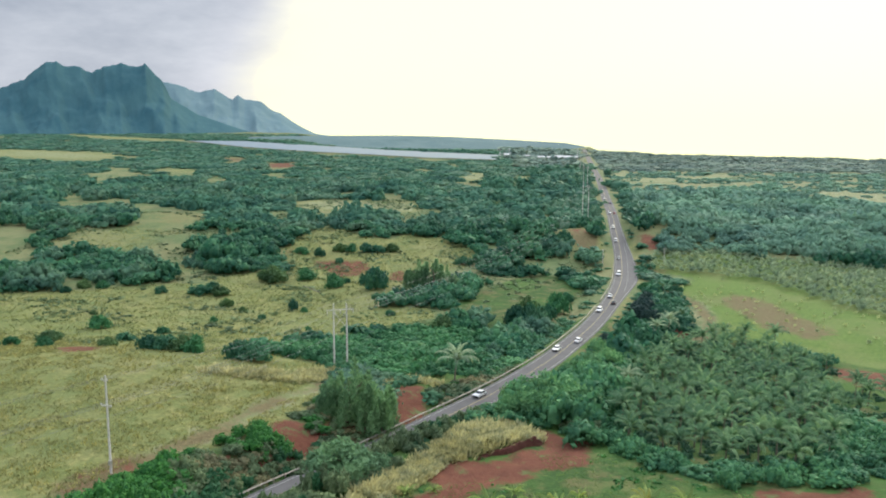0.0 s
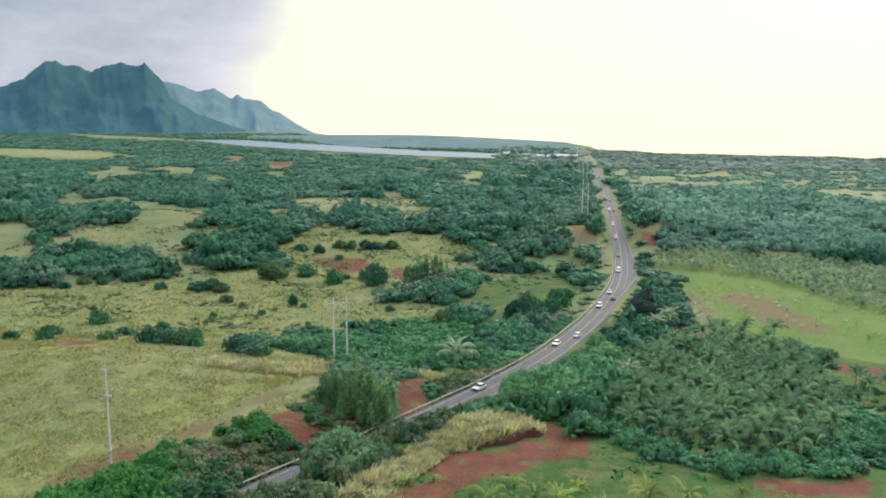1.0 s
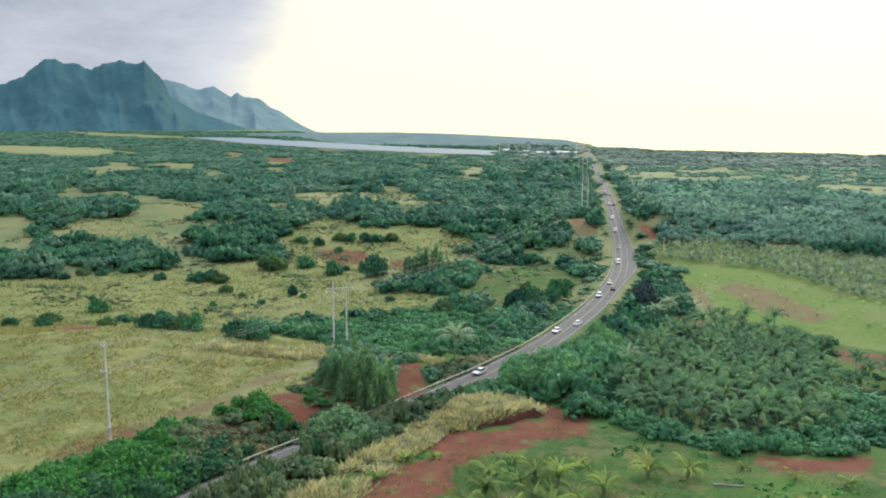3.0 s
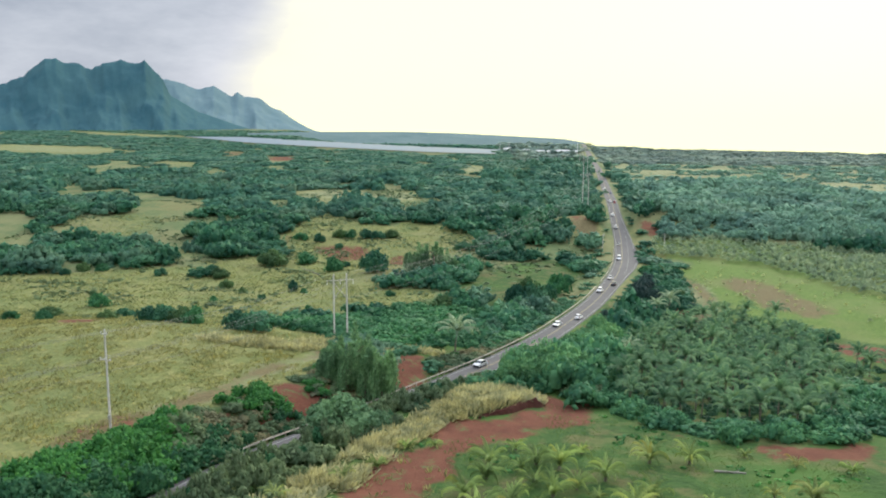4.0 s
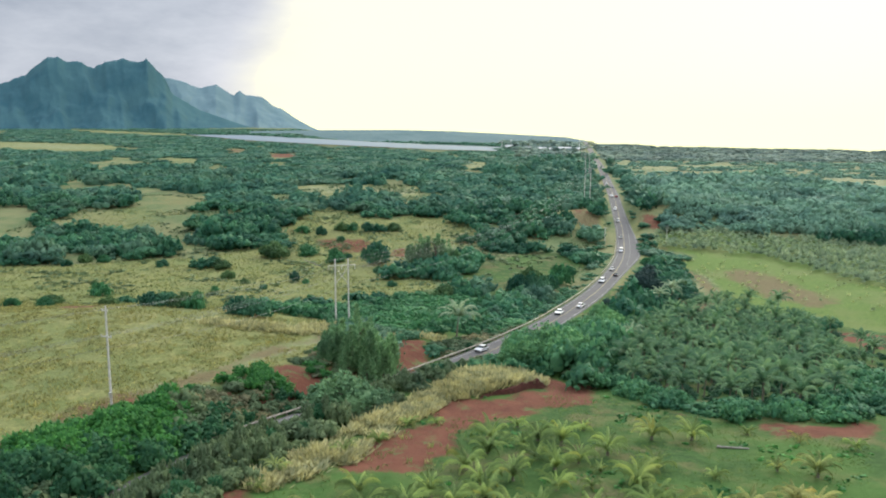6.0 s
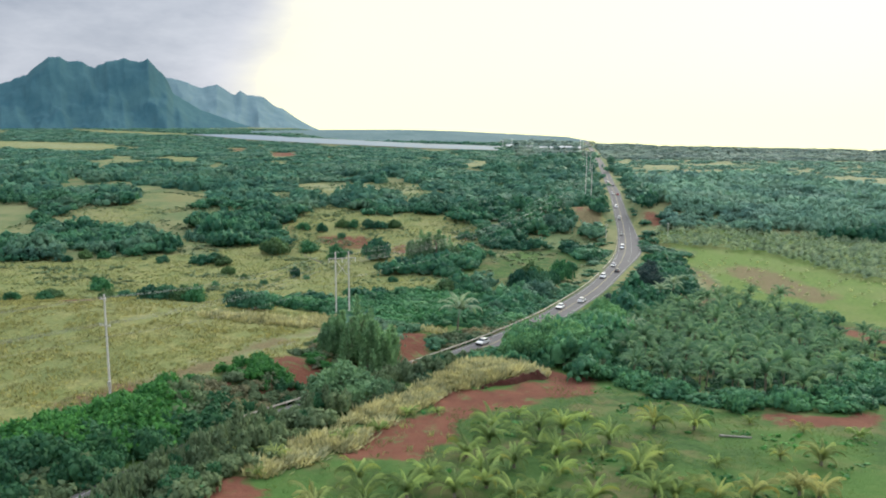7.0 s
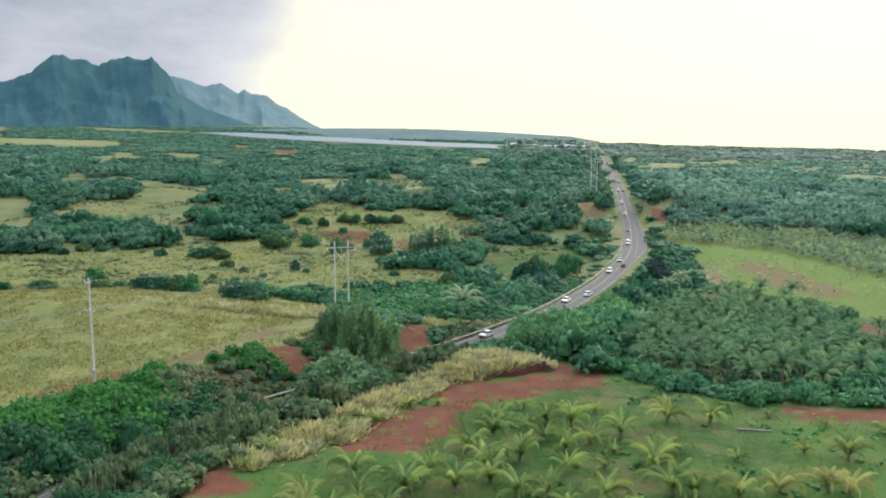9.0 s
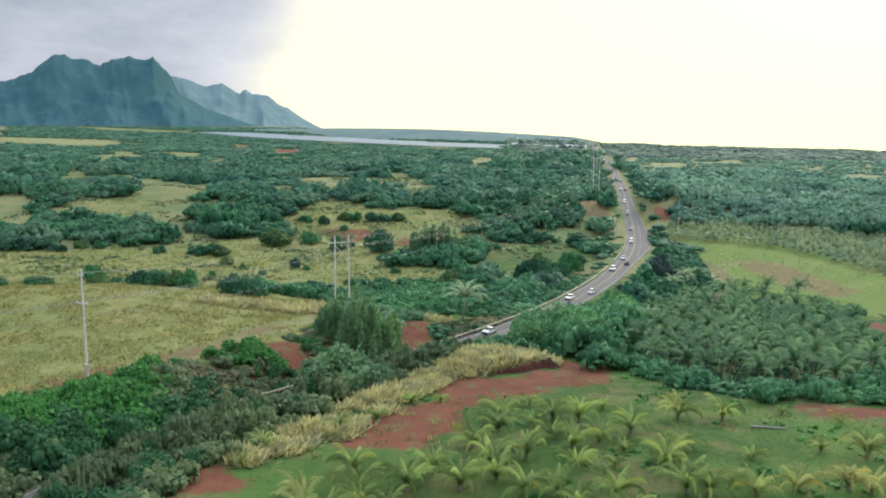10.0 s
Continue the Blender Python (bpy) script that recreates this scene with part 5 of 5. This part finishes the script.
def young_palm(trunk_h, count, label):
    palm = tagged(new("coconut_palm"), label, "palm", "young palms in the orchard")
    me, top = palm_trunk(trunk_h, 0.2)
    part("trunk", me, M_PALMBARK, palm)
    for k in range(count):
        ob = part("frond", young_fronds[k % 3], M_FROND, palm)
        # each frond first tips outward, then turns about the trunk
        ob.matrix_basis = Matrix.Translation(top) @ Matrix.Rotation(radians(k * 137.5 + rng.uniform(-14, 14)), 4, "Z") @ Matrix.Rotation(radians(10 + 34 * (k / count) + rng.uniform(-9, 9)), 4, "Y") @ Matrix.Scale(rng.uniform(0.72, 1.12), 4)
    return palm


palm_kinds = [young_palm(h, c, "young coconut palm with yellow-green arching fronds in grass") for h, c in ((0.45, 17), (0.3, 15), (0.8, 19))]
PALMS = [(-2.5, 104.1), (0.5, 111.3), (3.5, 100.3), (0.0, 93.4), (7.1, 108.5), (11.1, 114.8), (8.6, 96.9), (6.0, 89.8), (16.9, 110.6), (15.3, 123.0), (22.5, 105.2),
         (30.5, 118.7), (18.5, 98.6), (11.9, 90.5), (18.9, 91.1), (21.2, 91.2), (29.0, 102.3), (38.1, 105.8), (46.5, 119.8), (30.4, 93.1), (42.6, 104.1), (37.7, 93.0),
         (2.9, 89.8), (-3.6, 90.4), (40.2, 123.6), (24.6, 95.0), (5.3, 124.5), (-27.2, 94.5), (-19.1, 87.4), (-19.2, 108.7), (-15.0, 94.1), (-13.7, 88.3), (-26.7, 100.6),
         (-15.1, 114.0), (-11.8, 123.8), (-32.6, 101.1), (9.1, 104.0), (4.3, 105.6), (-8.9, 89.5), (14.9, 103.5), (26.0, 91.7), (35.7, 93.5), (13.0, 98.0), (-0.5, 99.0), (24.7, 118.8), (7.9, 117.4), (1.2, 117.6), (53.5, 117.1), (-7.4, 125.0), (9.5, 111.5), (5.5, 114.5), (12.5, 107.0), (19.5, 101.5), (-6.5, 93.5)]
SMALL = {27, 35, 9, 16, 17, 18, 24, 25, 26, 29, 32, 33, 34, 37, 39, 42, 47, 48, 49, 50}
for k, (x, y) in enumerate(PALMS):
    size = (0.6 if k in SMALL else 1.08) * rng.uniform(0.88, 1.15)
    stand(palm_kinds[k], x, y, size) if k < 3 else stand_copy(palm_kinds[k % 3], x, y, size)
for k in range(26):
    x, y = rng.uniform(-22, 42), rng.uniform(68, 87)
    stand_copy(palm_kinds[k % 3], x, y, rng.uniform(0.7, 1.0))


def crown_of_fronds(count, length, material, leaflets=9, width=1.0):
    fs = [frond_mesh(length, d, leaflets, width, material, lift_=72, bend=1.9) for d in (1.8, 2.3, 2.8)]
    vs, qs, ts, off = [], [], [], 0
    for k in range(count):
        me = fs[k % 3]
        m = Matrix.Rotation(k * 2.4 + rng.uniform(-0.2, 0.2), 4, "Z") @ Matrix.Rotation(radians(-16 + 75 * k / count), 4, "Y") @ Matrix.Scale(rng.uniform(0.75, 1.1), 4)
        co = np.array([m @ v.co for v in me.vertices])
        for f in me.polygons:
            (qs if len(f.vertices) == 4 else ts).append([off + q for q in f.vertices])
        vs.append(co)
        off += len(co)
    for me in fs:
        bpy.data.meshes.remove(me)
    return np.concatenate(vs), np.array(qs), np.array(ts)


def grown_palm(height, count, length, material, label, group):
    palm = tagged(new("coconut_palm"), label, "palm", group)
    me, top = palm_trunk(height, 0.16)
    part("trunk", me, M_PALMBARK, palm)
    v, q, t = crown_of_fronds(count, length, material)
    ob = part("crown", mesh_of("crown", v, [q, t], material), material, palm)
    ob.location = top
    return palm


grove_kinds = [grown_palm(h, 15, 4.7, M_FROND2, "dark green coconut palm in a dense grove", "palms of the grove") for h in (3.2, 4.2, 2.6, 5.6)]
gxs, gys = np.meshgrid(np.arange(24, 112, 6.3), np.arange(138, 290, 6.3))
spots = np.c_[gxs.ravel() + rng.uniform(-1.5, 1.5, gxs.size), gys.ravel() + rng.uniform(-1.5, 1.5, gxs.size)]
sparse_ = inside(LUSH["open_grove"], spots[:, 0], spots[:, 1]) & (rng.uniform(size=len(spots)) < 0.35)
spots = spots[(inside(GROVE, spots[:, 0], spots[:, 1]) | sparse_) & ~inside(LUSH["orchard"], spots[:, 0], spots[:, 1])]
for k, (x, y) in enumerate(spots):
    size = rng.uniform(0.8, 1.15)
    stand(grove_kinds[k], x, y, size) if k < 4 else stand_copy(grove_kinds[k % 4], x, y, size)
under = np.repeat(spots, 4, axis=0) + rng.uniform(-3.6, 3.6, (4 * len(spots), 2))
ku = len(under)
scatter("grove_undergrowth", rough_crowns, np.c_[under, land_z(under[:, 0], under[:, 1]) - 0.2, rng.uniform(1.1, 2.2, ku), rng.uniform(0.7, 1.9, ku), rng.uniform(0, 6.28, ku)], M_UNDER,
        "green undergrowth between the palms of a grove, darkened for shade", "undergrowth")
pale_palm = grown_palm(4.6, 17, 5.2, M_NURSERY, "pale grey-green coconut palm standing clear of bushes", "single palms by the highway")
for k, (x, y, s) in enumerate([(-6.3, 202.0, 1.3), (69.0, 292.0, 1.1), (63.0, 286.0, 0.9), (46.5, 249.5, 0.85), (38.0, 206.0, 0.95)]):
    stand(pale_palm, x, y, s) if k == 0 else stand_copy(pale_palm, x, y, s)

nursery_shapes = [crown_of_fronds(8, 1.0, M_NURSERY, 3, 0.44) for _ in range(3)]
nx_, ny_ = np.meshgrid(np.arange(86, 262, 4.8), np.arange(270, 490, 7.2))
rows = np.c_[nx_.ravel(), ny_.ravel()] + rng.uniform(-0.7, 0.7, (nx_.size, 2))
rows = np.c_[rows[:, 0] * 1.0, rows[:, 1] - 0.35 * (rows[:, 0] - 160)]
rows = rows[inside(LUSH["nursery"], rows[:, 0], rows[:, 1]) | (inside(LUSH["pasture"], rows[:, 0], rows[:, 1]) & (rng.uniform(size=len(rows)) < 0.42))]
kn = len(rows)
size = rng.uniform(2.8, 4.4, kn) * np.where(inside(LUSH["nursery"], rows[:, 0], rows[:, 1]), 1.0, 0.36)
stands = np.c_[rows, land_z(rows[:, 0], rows[:, 1]) + 0.35 * size, size, size, rng.uniform(0, 6.28, kn)]
older = inside(LUSH["nursery"], rows[:, 0], rows[:, 1])
scatter("nursery_palms", nursery_shapes, stands[older], M_NURSERY, "rows of small pale green nursery palms", "palms")
scatter("pasture_seedlings", nursery_shapes, stands[~older], M_SEEDLING, "tiny yellow-green palm seedlings in short grass", "palms")

# ---- power lines ----


def utility_pole(x, y, height, arms, label, turn=0.0):
    pole = tagged(new("utility_pole"), label, "utility pole")
    part("shaft", rod(bmesh.new(), (0, 0, -0.6), (0, 0, height), 0.2, 0.13, 12), M_POLE, pole)
    for z, w in arms:
        arm = part("crossarm", box(bmesh.new(), (w, 0.14, 0.16), (0, -0.2, z), bevel=0.015), M_POLE, pole)
        for s in (-0.46, 0.0, 0.46) if w > 1.5 else (-0.4, 0.4):
            bm = rod(bmesh.new(), (s * w, -0.2, z + 0.06), (s * w, -0.2, z + 0.34), 0.05, 0.08, 8)
            rod(bm, (s * w, -0.2, z + 0.2), (s * w, -0.2, z + 0.25), 0.11, 0.11, 8)
            part("insulator", bm, M_STEEL, arm)
    pole.matrix_basis = pose(x, y, float(land_z(x, y)), 0, 0, turn)
    return pole


near_pole = utility_pole(-59.1, 124.6, 16.3, [(15.6, 1.3), (11.4, 2.2)], "tall weathered utility pole with crossarms at a field edge", -20)
part("equipment_box", box(bmesh.new(), (0.5, 0.4, 0.8), (0.25, -0.32, 2.0), bevel=0.04), M_STEEL, near_pole, "pale metal equipment box on the pole")
utility_pole(100.3, 437, 9, [(8.4, 2.0)], "small wooden utility pole by the pasture", 15)
utility_pole(66.5, 432, 9, [(8.4, 2.0)], "small wooden utility pole beside the highway", 10)


def frame_tower(x, y, height, span, turn, label):
    """Two tall poles joined by a beam and a cross brace."""
    tower = tagged(new("transmission_tower"), label, "power pylon")
    for s in (-0.5, 0.5):
        part("leg", rod(bmesh.new(), (s * span, 0, -1.0), (s * span, 0, height), 0.24, 0.16, 12), M_POLE, tower)
    beam = part("crossarm", box(bmesh.new(), (span * 2.1, 0.14, 0.18), (0, -0.22, height - 1.6), bevel=0.02), M_POLE, tower)
    for s in (-1.0, 0.0, 1.0):
        bm = bmesh.new()
        for k in range(6):
            rod(bm, (s * span, -0.22, height - 1.8 - 0.16 * k), (s * span, -0.22, height - 1.9 - 0.16 * k), 0.13, 0.09, 8)
        part("insulator", bm, M_STEEL, beam)
    for s in (-1, 1):
        part("brace", rod(bmesh.new(), (-0.5 * s * span, 0.12, height - 2.2), (0.5 * s * span, 0.12, height - 6.4), 0.07, 0.07, 6), M_POLE, tower)
    tower.matrix_basis = pose(x, y, float(land_z(x, y)), 0, 0, turn)
    return tower


frame_tower(-35.3, 201.3, 17.0, 3.3, 20, "pale two-legged transmission tower behind trees")
frame_tower(69.6, 529.6, 27.0, 3.6, -12, "tall two-legged transmission tower on a red knoll")
frame_tower(98.0, 745.0, 25.0, 3.6, -12, "tall two-legged transmission tower above the woods")
frame_tower(128.0, 1010.0, 22.0, 3.6, -12, "distant two-legged transmission tower by the highway")


def wire(a, b, sag, thick=0.020):
    """A hanging conductor between two supports."""
    a, b = Vector(a), Vector(b)
    bm = bmesh.new()
    pts = [a.lerp(b, u / 20) - Vector((0, 0, sag * 4 * (u / 20) * (1 - u / 20))) for u in range(21)]
    rings = [[bm.verts.new(p + Vector(d) * thick) for d in ((-1, 0, 0), (0, 0, 1), (1, 0, 0), (0, 0, -1))] for p in pts]
    for r0, r1 in zip(rings[:-1], rings[1:]):
        for k in range(4):
            bm.faces.new((r0[k], r0[(k + 1) % 4], r1[(k + 1) % 4], r1[k]))
    me = bpy.data.meshes.new("overhead_wire")
    bm.to_mesh(me)
    bm.free()
    me.materials.append(M_WIRE)
    return tagged(new("overhead_wire", me), "thin grey overhead power conductor", "wire", "overhead wires")


zp, zt, zf = float(land_z(-59.1, 124.6)), float(land_z(-35.3, 201.3)), float(land_z(69.6, 529.6))
for k, (s, h) in enumerate([(-0.6, 15.9), (0.6, 15.9), (-1.0, 11.7), (0.0, 11.7), (1.0, 11.7), (0.2, 9.6)]):
    t = (-3.3, 3.3, -3.3, 0.0, 3.3, 1.65)[k]
    th = (16.6, 16.6, 14.4, 14.4, 14.4, 10.5)[k]
    wire((-59.1 + s, 124.6, zp + h), (-35.3 + t, 201.3 + t * 0.3, zt + th), 1.6)
    wire((-59.1 + s, 124.6, zp + h), (-140 + s, -20, 25 + h), 2.5)
    wire((-35.3 + t, 201.3 + t * 0.3, zt + th), (69.6 + t * 1.5, 529.6, zf + 22.5 - (2.2 if k > 1 else 0.0) - (4.0 if k == 5 else 0.0)), 9.0, 0.022)
for s in (-3.6, 0, 3.6):
    wire((69.6 + s, 529.6, zf + 25.2), (98 + s, 745, float(land_z(98, 745)) + 23.2), 5)
    wire((98 + s, 745, float(land_z(98, 745)) + 23.2), (128 + s, 1010, float(land_z(128, 1010)) + 20.2), 6)

# ---- vehicles ----
PAINTS = {"white": (0.78, 0.78, 0.76), "silver": (0.50, 0.51, 0.52), "black": (0.025, 0.026, 0.03), "red": (0.30, 0.03, 0.03), "grey": (0.18, 0.19, 0.20), "blue": (0.05, 0.09, 0.18)}
paint_mats = {}
for key, tone in PAINTS.items():
    k = Mat(key + "_car_paint", 0.28, 0.5)
    k.b.inputs["Coat Weight"].default_value = 0.6
    paint_mats[key] = k.color(k.mix(k.ramp(k.noise(1.2, 3.0), [(0.45, (0, 0, 0)), (0.9, (0.25, 0.25, 0.25))]), tone, (0.30, 0.22, 0.17))).done()


def extrude_side(profile, half, taper=0.0):
    """A body from its side outline (length, height); the upper part leans in by taper."""
    bm = bmesh.new()
    top = max(z for _, z in profile)
    low = min(z for _, z in profile)
    rings = []
    for s in (-1, 1):
        rings.append([bm.verts.new((s * (half - taper * (z - low) / (top - low)), y, z)) for y, z in profile])
    n = len(profile)
    for k in range(n):
        bm.faces.new((rings[0][k], rings[0][(k + 1) % n], rings[1][(k + 1) % n], rings[1][k]))
    bm.faces.new(rings[0][::-1])
    bm.faces.new(rings[1])
    bmesh.ops.recalc_face_normals(bm, faces=bm.faces)
    bmesh.ops.bevel(bm, geom=list(bm.edges), offset=0.05, segments=2, affect="EDGES", clamp_overlap=True)
    return bm


def vehicle(kind, paint, label):
    thing = tagged(new(kind), label, {"van": "van", "suv": "car", "sedan": "car", "pickup_truck": "truck"}[kind])
    mat = paint_mats[paint]
    if kind == "van":
        length, half, body = 5.2, 0.98, [(-2.6, 0.35), (2.3, 0.35), (2.6, 0.6), (2.5, 1.05), (1.75, 1.25), (-2.6, 1.25)]
        cabin, roof = [(-2.55, 1.2), (1.75, 1.2), (1.15, 1.95), (-2.5, 1.95)], [(-2.5, 1.93), (1.12, 1.93), (0.95, 2.12), (-2.4, 2.12)]
    elif kind == "suv":
        length, half, body = 4.7, 0.94, [(-2.3, 0.35), (2.2, 0.35), (2.35, 0.6), (2.25, 1.0), (1.1, 1.12), (-2.35, 1.12)]
        cabin, roof = [(-2.3, 1.08), (1.15, 1.08), (0.45, 1.66), (-2.1, 1.66)], [(-2.12, 1.64), (0.45, 1.64), (0.3, 1.76), (-2.0, 1.76)]
    elif kind == "pickup_truck":
        length, half, body = 5.4, 0.95, [(-2.7, 0.4), (2.6, 0.4), (2.7, 0.7), (2.6, 1.05), (1.3, 1.15), (-2.7, 1.15)]
        cabin, roof = [(-0.7, 1.1), (1.35, 1.1), (0.75, 1.7), (-0.6, 1.7)], [(-0.62, 1.68), (0.75, 1.68), (0.6, 1.8), (-0.5, 1.8)]
    else:
        length, half, body = 4.6, 0.89, [(-2.3, 0.3), (2.2, 0.3), (2.3, 0.5), (2.2, 0.8), (1.1, 0.95), (-1.6, 0.98), (-2.3, 0.9)]
        cabin, roof = [(-1.75, 0.92), (1.15, 0.92), (0.35, 1.38), (-1.15, 1.38)], [(-1.15, 1.36), (0.36, 1.36), (0.2, 1.47), (-1.0, 1.47)]
    body_ob = part("body", extrude_side(body, half, 0.06), mat, thing)
    part("window_glass", extrude_side(cabin, half - 0.08, 0.16), M_GLASS, thing)
    part("roof", extrude_side(roof, half - 0.2, 0.08), mat, thing)
    for sx_ in (-1, 1):
        part("headlight", box(bmesh.new(), (0.34, 0.12, 0.18), (sx_ * (half - 0.26), length / 2 - 0.06, 0.72), bevel=0.03), M_LAMP, body_ob)
        part("tail_light", box(bmesh.new(), (0.2, 0.1, 0.3), (sx_ * (half - 0.16), -length / 2 + 0.02, 0.82), bevel=0.03), M_TAIL, body_ob)
        for yy in (-0.29, 0.30):
            wheel = part("wheel", rod(bmesh.new(), (sx_ * (half - 0.2), yy * length, 0.34), (sx_ * (half + 0.01), yy * length, 0.34), 0.34, 0.34, 18), M_RUBBER, thing)
            part("rim", rod(bmesh.new(), (sx_ * (half - 0.05), yy * length, 0.34), (sx_ * (half + 0.025), yy * length, 0.34), 0.2, 0.18, 14), M_STEEL, wheel)
    part("bumper", box(bmesh.new(), (half * 1.9, 0.16, 0.24), (0, length / 2 - 0.02, 0.46), bevel=0.05), M_TRIM, body_ob)
    return thing


def drive(ob, y, lane, oncoming):
    """Set a vehicle on its lane."""
    k = int(np.argmin(np.abs(ROAD[:, 1] - y)))
    p = ROAD[k] + side[k] * lane
    head = -math.degrees(math.atan2(tangent[k, 0], tangent[k, 1])) + (180 if oncoming else 0)
    rise = math.degrees(math.atan2(road_pts[min(k + 1, len(ROAD) - 1), 2] - road_pts[k - 1, 2], 6.0))
    ob.matrix_basis = pose(p[0], p[1], road_pts[k, 2] + 0.065, -rise if oncoming else rise, 0, head)


TRAFFIC = [("sedan", "silver", 193, -1.55), ("sedan", "white", 243, -1.55), ("sedan", "white", 258, 1.55), ("suv", "white", 312, -1.55), ("sedan", "black", 330, 1.55),
           ("sedan", "silver", 345, -1.55), ("van", "white", 404, -1.55), ("sedan", "grey", 450, -1.55), ("suv", "silver", 498, -1.55), ("suv", "white", 538, -1.55), ("sedan", "red", 592, 1.55),
           ("pickup_truck", "white", 596, -1.55), ("sedan", "blue", 655, 1.55), ("sedan", "white", 690, -1.55), ("suv", "grey", 760, -1.55)]
first = {}
for kind, paint, y, lane in TRAFFIC:
    key = (kind, paint)
    if key in first:
        ob = copy_thing(first[key], Matrix())
    else:
        ob = first[key] = vehicle(kind, paint, f"{paint} {kind.replace('_', ' ')} driving on the highway")
    drive(ob, y, lane, lane < 0)
    tagged(ob, group="traffic on the highway")

# ---- small things ----
branch = tagged(new("dead_tree"), "bleached dead tree leaning over dry pasture", "tree")
stem = part("stem", rod(bmesh.new(), (-4.6, 0, 3.4), (3.6, 0.4, -0.1), 0.12, 0.22, 8), M_LOG, branch)
for a, b in (((-2.6, 0.1, 2.5), (-4.2, 0.6, 4.4)), ((-0.6, 0.2, 1.7), (-1.8, -0.5, 3.4)), ((1.2, 0.2, 0.9), (0.2, 0.8, 2.2))):
    part("limb", rod(bmesh.new(), a, b, 0.09, 0.04, 6), M_LOG, branch)
stand(branch, -75.0, 356.0, 1.0, 10, 0.0)


def light_mast(x, y, height):
    mast = tagged(new("light_mast"), "slim white lighting mast near the lake buildings", "mast", "masts by the lake")
    part("pole", rod(bmesh.new(), (0, 0, -0.5), (0, 0, height), 0.45, 0.3, 8), M_LAMP, mast)
    part("head", box(bmesh.new(), (3.0, 0.8, 0.9), (0, 0, height), bevel=0.1), M_LAMP, mast)
    stand(mast, x, y, 1.0, 10, 0.0)


for x, y, h in [(55, 1440, 17), (176, 1440, 16), (40, 1480, 13)]:
    light_mast(x, y, h)

log = tagged(new("fallen_log"), "bleached fallen tree trunk lying in the grass", "log")
part("stem", rod(bmesh.new(), (-2.6, 0, 0.22), (2.6, 0.2, 0.2), 0.2, 0.13, 9), M_LOG, log)
for a, b in (((0.8, 0.1, 0.25), (1.7, 0.7, 0.5)), ((-0.6, 0, 0.3), (-0.2, -0.5, 0.7))):
    part("branch", rod(bmesh.new(), a, b, 0.07, 0.03, 6), M_LOG, log)
stand(log, 35.5, 115.5, 0.85, -8, 0.02)


def house(x, y, w, d, h, turn, label):
    thing = tagged(new("low_building"), label, "house", "buildings by the lake")
    part("wall", box(bmesh.new(), (w, d, h + 1.0), (0, 0, h / 2 - 0.5)), M_HOUSE, thing)
    bm = bmesh.new()
    e = 0.6
    pts = [(-w / 2 - e, -d / 2 - e, h), (w / 2 + e, -d / 2 - e, h), (w / 2 + e, d / 2 + e, h), (-w / 2 - e, d / 2 + e, h), (-w / 2 - e, 0, h + d * 0.22), (w / 2 + e, 0, h + d * 0.22)]
    v = [bm.verts.new(p) for p in pts]
    for f in ((0, 1, 5, 4), (2, 3, 4, 5), (1, 2, 5), (3, 0, 4), (3, 2, 1, 0)):
        bm.faces.new([v[q] for q in f])
    part("roof", bm, M_ROOF, thing)
    for k in range(int(w // 3.5)):
        part("window", box(bmesh.new(), (1.3, 0.12, 1.2), (-w / 2 + 2 + 3.5 * k, -d / 2 - 0.02, h * 0.55), bevel=0.02), M_GLASS, thing)
    stand(thing, x, y, 1.0, turn, 0.0)


for x, y, w, d, h, turn in [(104, 1408, 22, 11, 4, 5), (128, 1402, 17, 10, 4, -8), (146, 1412, 26, 12, 4.5, 4), (166, 1425, 15, 10, 4, 12), (60, 1500, 24, 10, 4, 0), (86, 1440, 14, 9, 4, 8)]:
    house(x, y, w, d, h, turn, "low white building with a pale roof by the highway")


def earth_scarp():
    """A low eroded cut in the red earth, steep towards the yard, ragged along its lip; its shade is in the colour."""
    n, m = 44, 6
    verts = []
    for a in range(n):
        u = a / (n - 1)
        bx_, by_ = -0.4 + 13.1 * u, 138.9 + 11.6 * u + 3.6 * u ** 4 + 0.5 * math.sin(u * 11)
        tall_ = 2.5 * (u + 0.03) ** 0.75 * min(1.0, (1.0 - u) * 7.0) * (0.85 + 0.3 * noise.noise(Vector((u * 14, 0, 2))))
        for b in range(m + 2):
            v = min(1.0, b / m)
            back = 0.35 * v + (1.6 if b == m + 1 else 0.0) + 0.18 * noise.noise(Vector((u * 22, v * 3, 7)))
            x_, y_ = bx_ - 0.75 * back, by_ + 0.66 * back
            z_ = float(land_z(bx_, by_)) - 0.15 + tall_ * v if b <= m else float(land_z(x_, y_)) - 0.2
            verts.append((x_, y_, z_))
    k = m + 2
    faces = [(a * k + b, (a + 1) * k + b, (a + 1) * k + b + 1, a * k + b + 1) for a in range(n - 1) for b in range(k - 1)]
    return tagged(new("earth_scarp", mesh_of("earth_scarp", verts, [np.array(faces)], M_SCARP, True)), "red eroded earth cut below tall grass, darkened for shade", "earth bank", kind="structure")


earth_scarp()
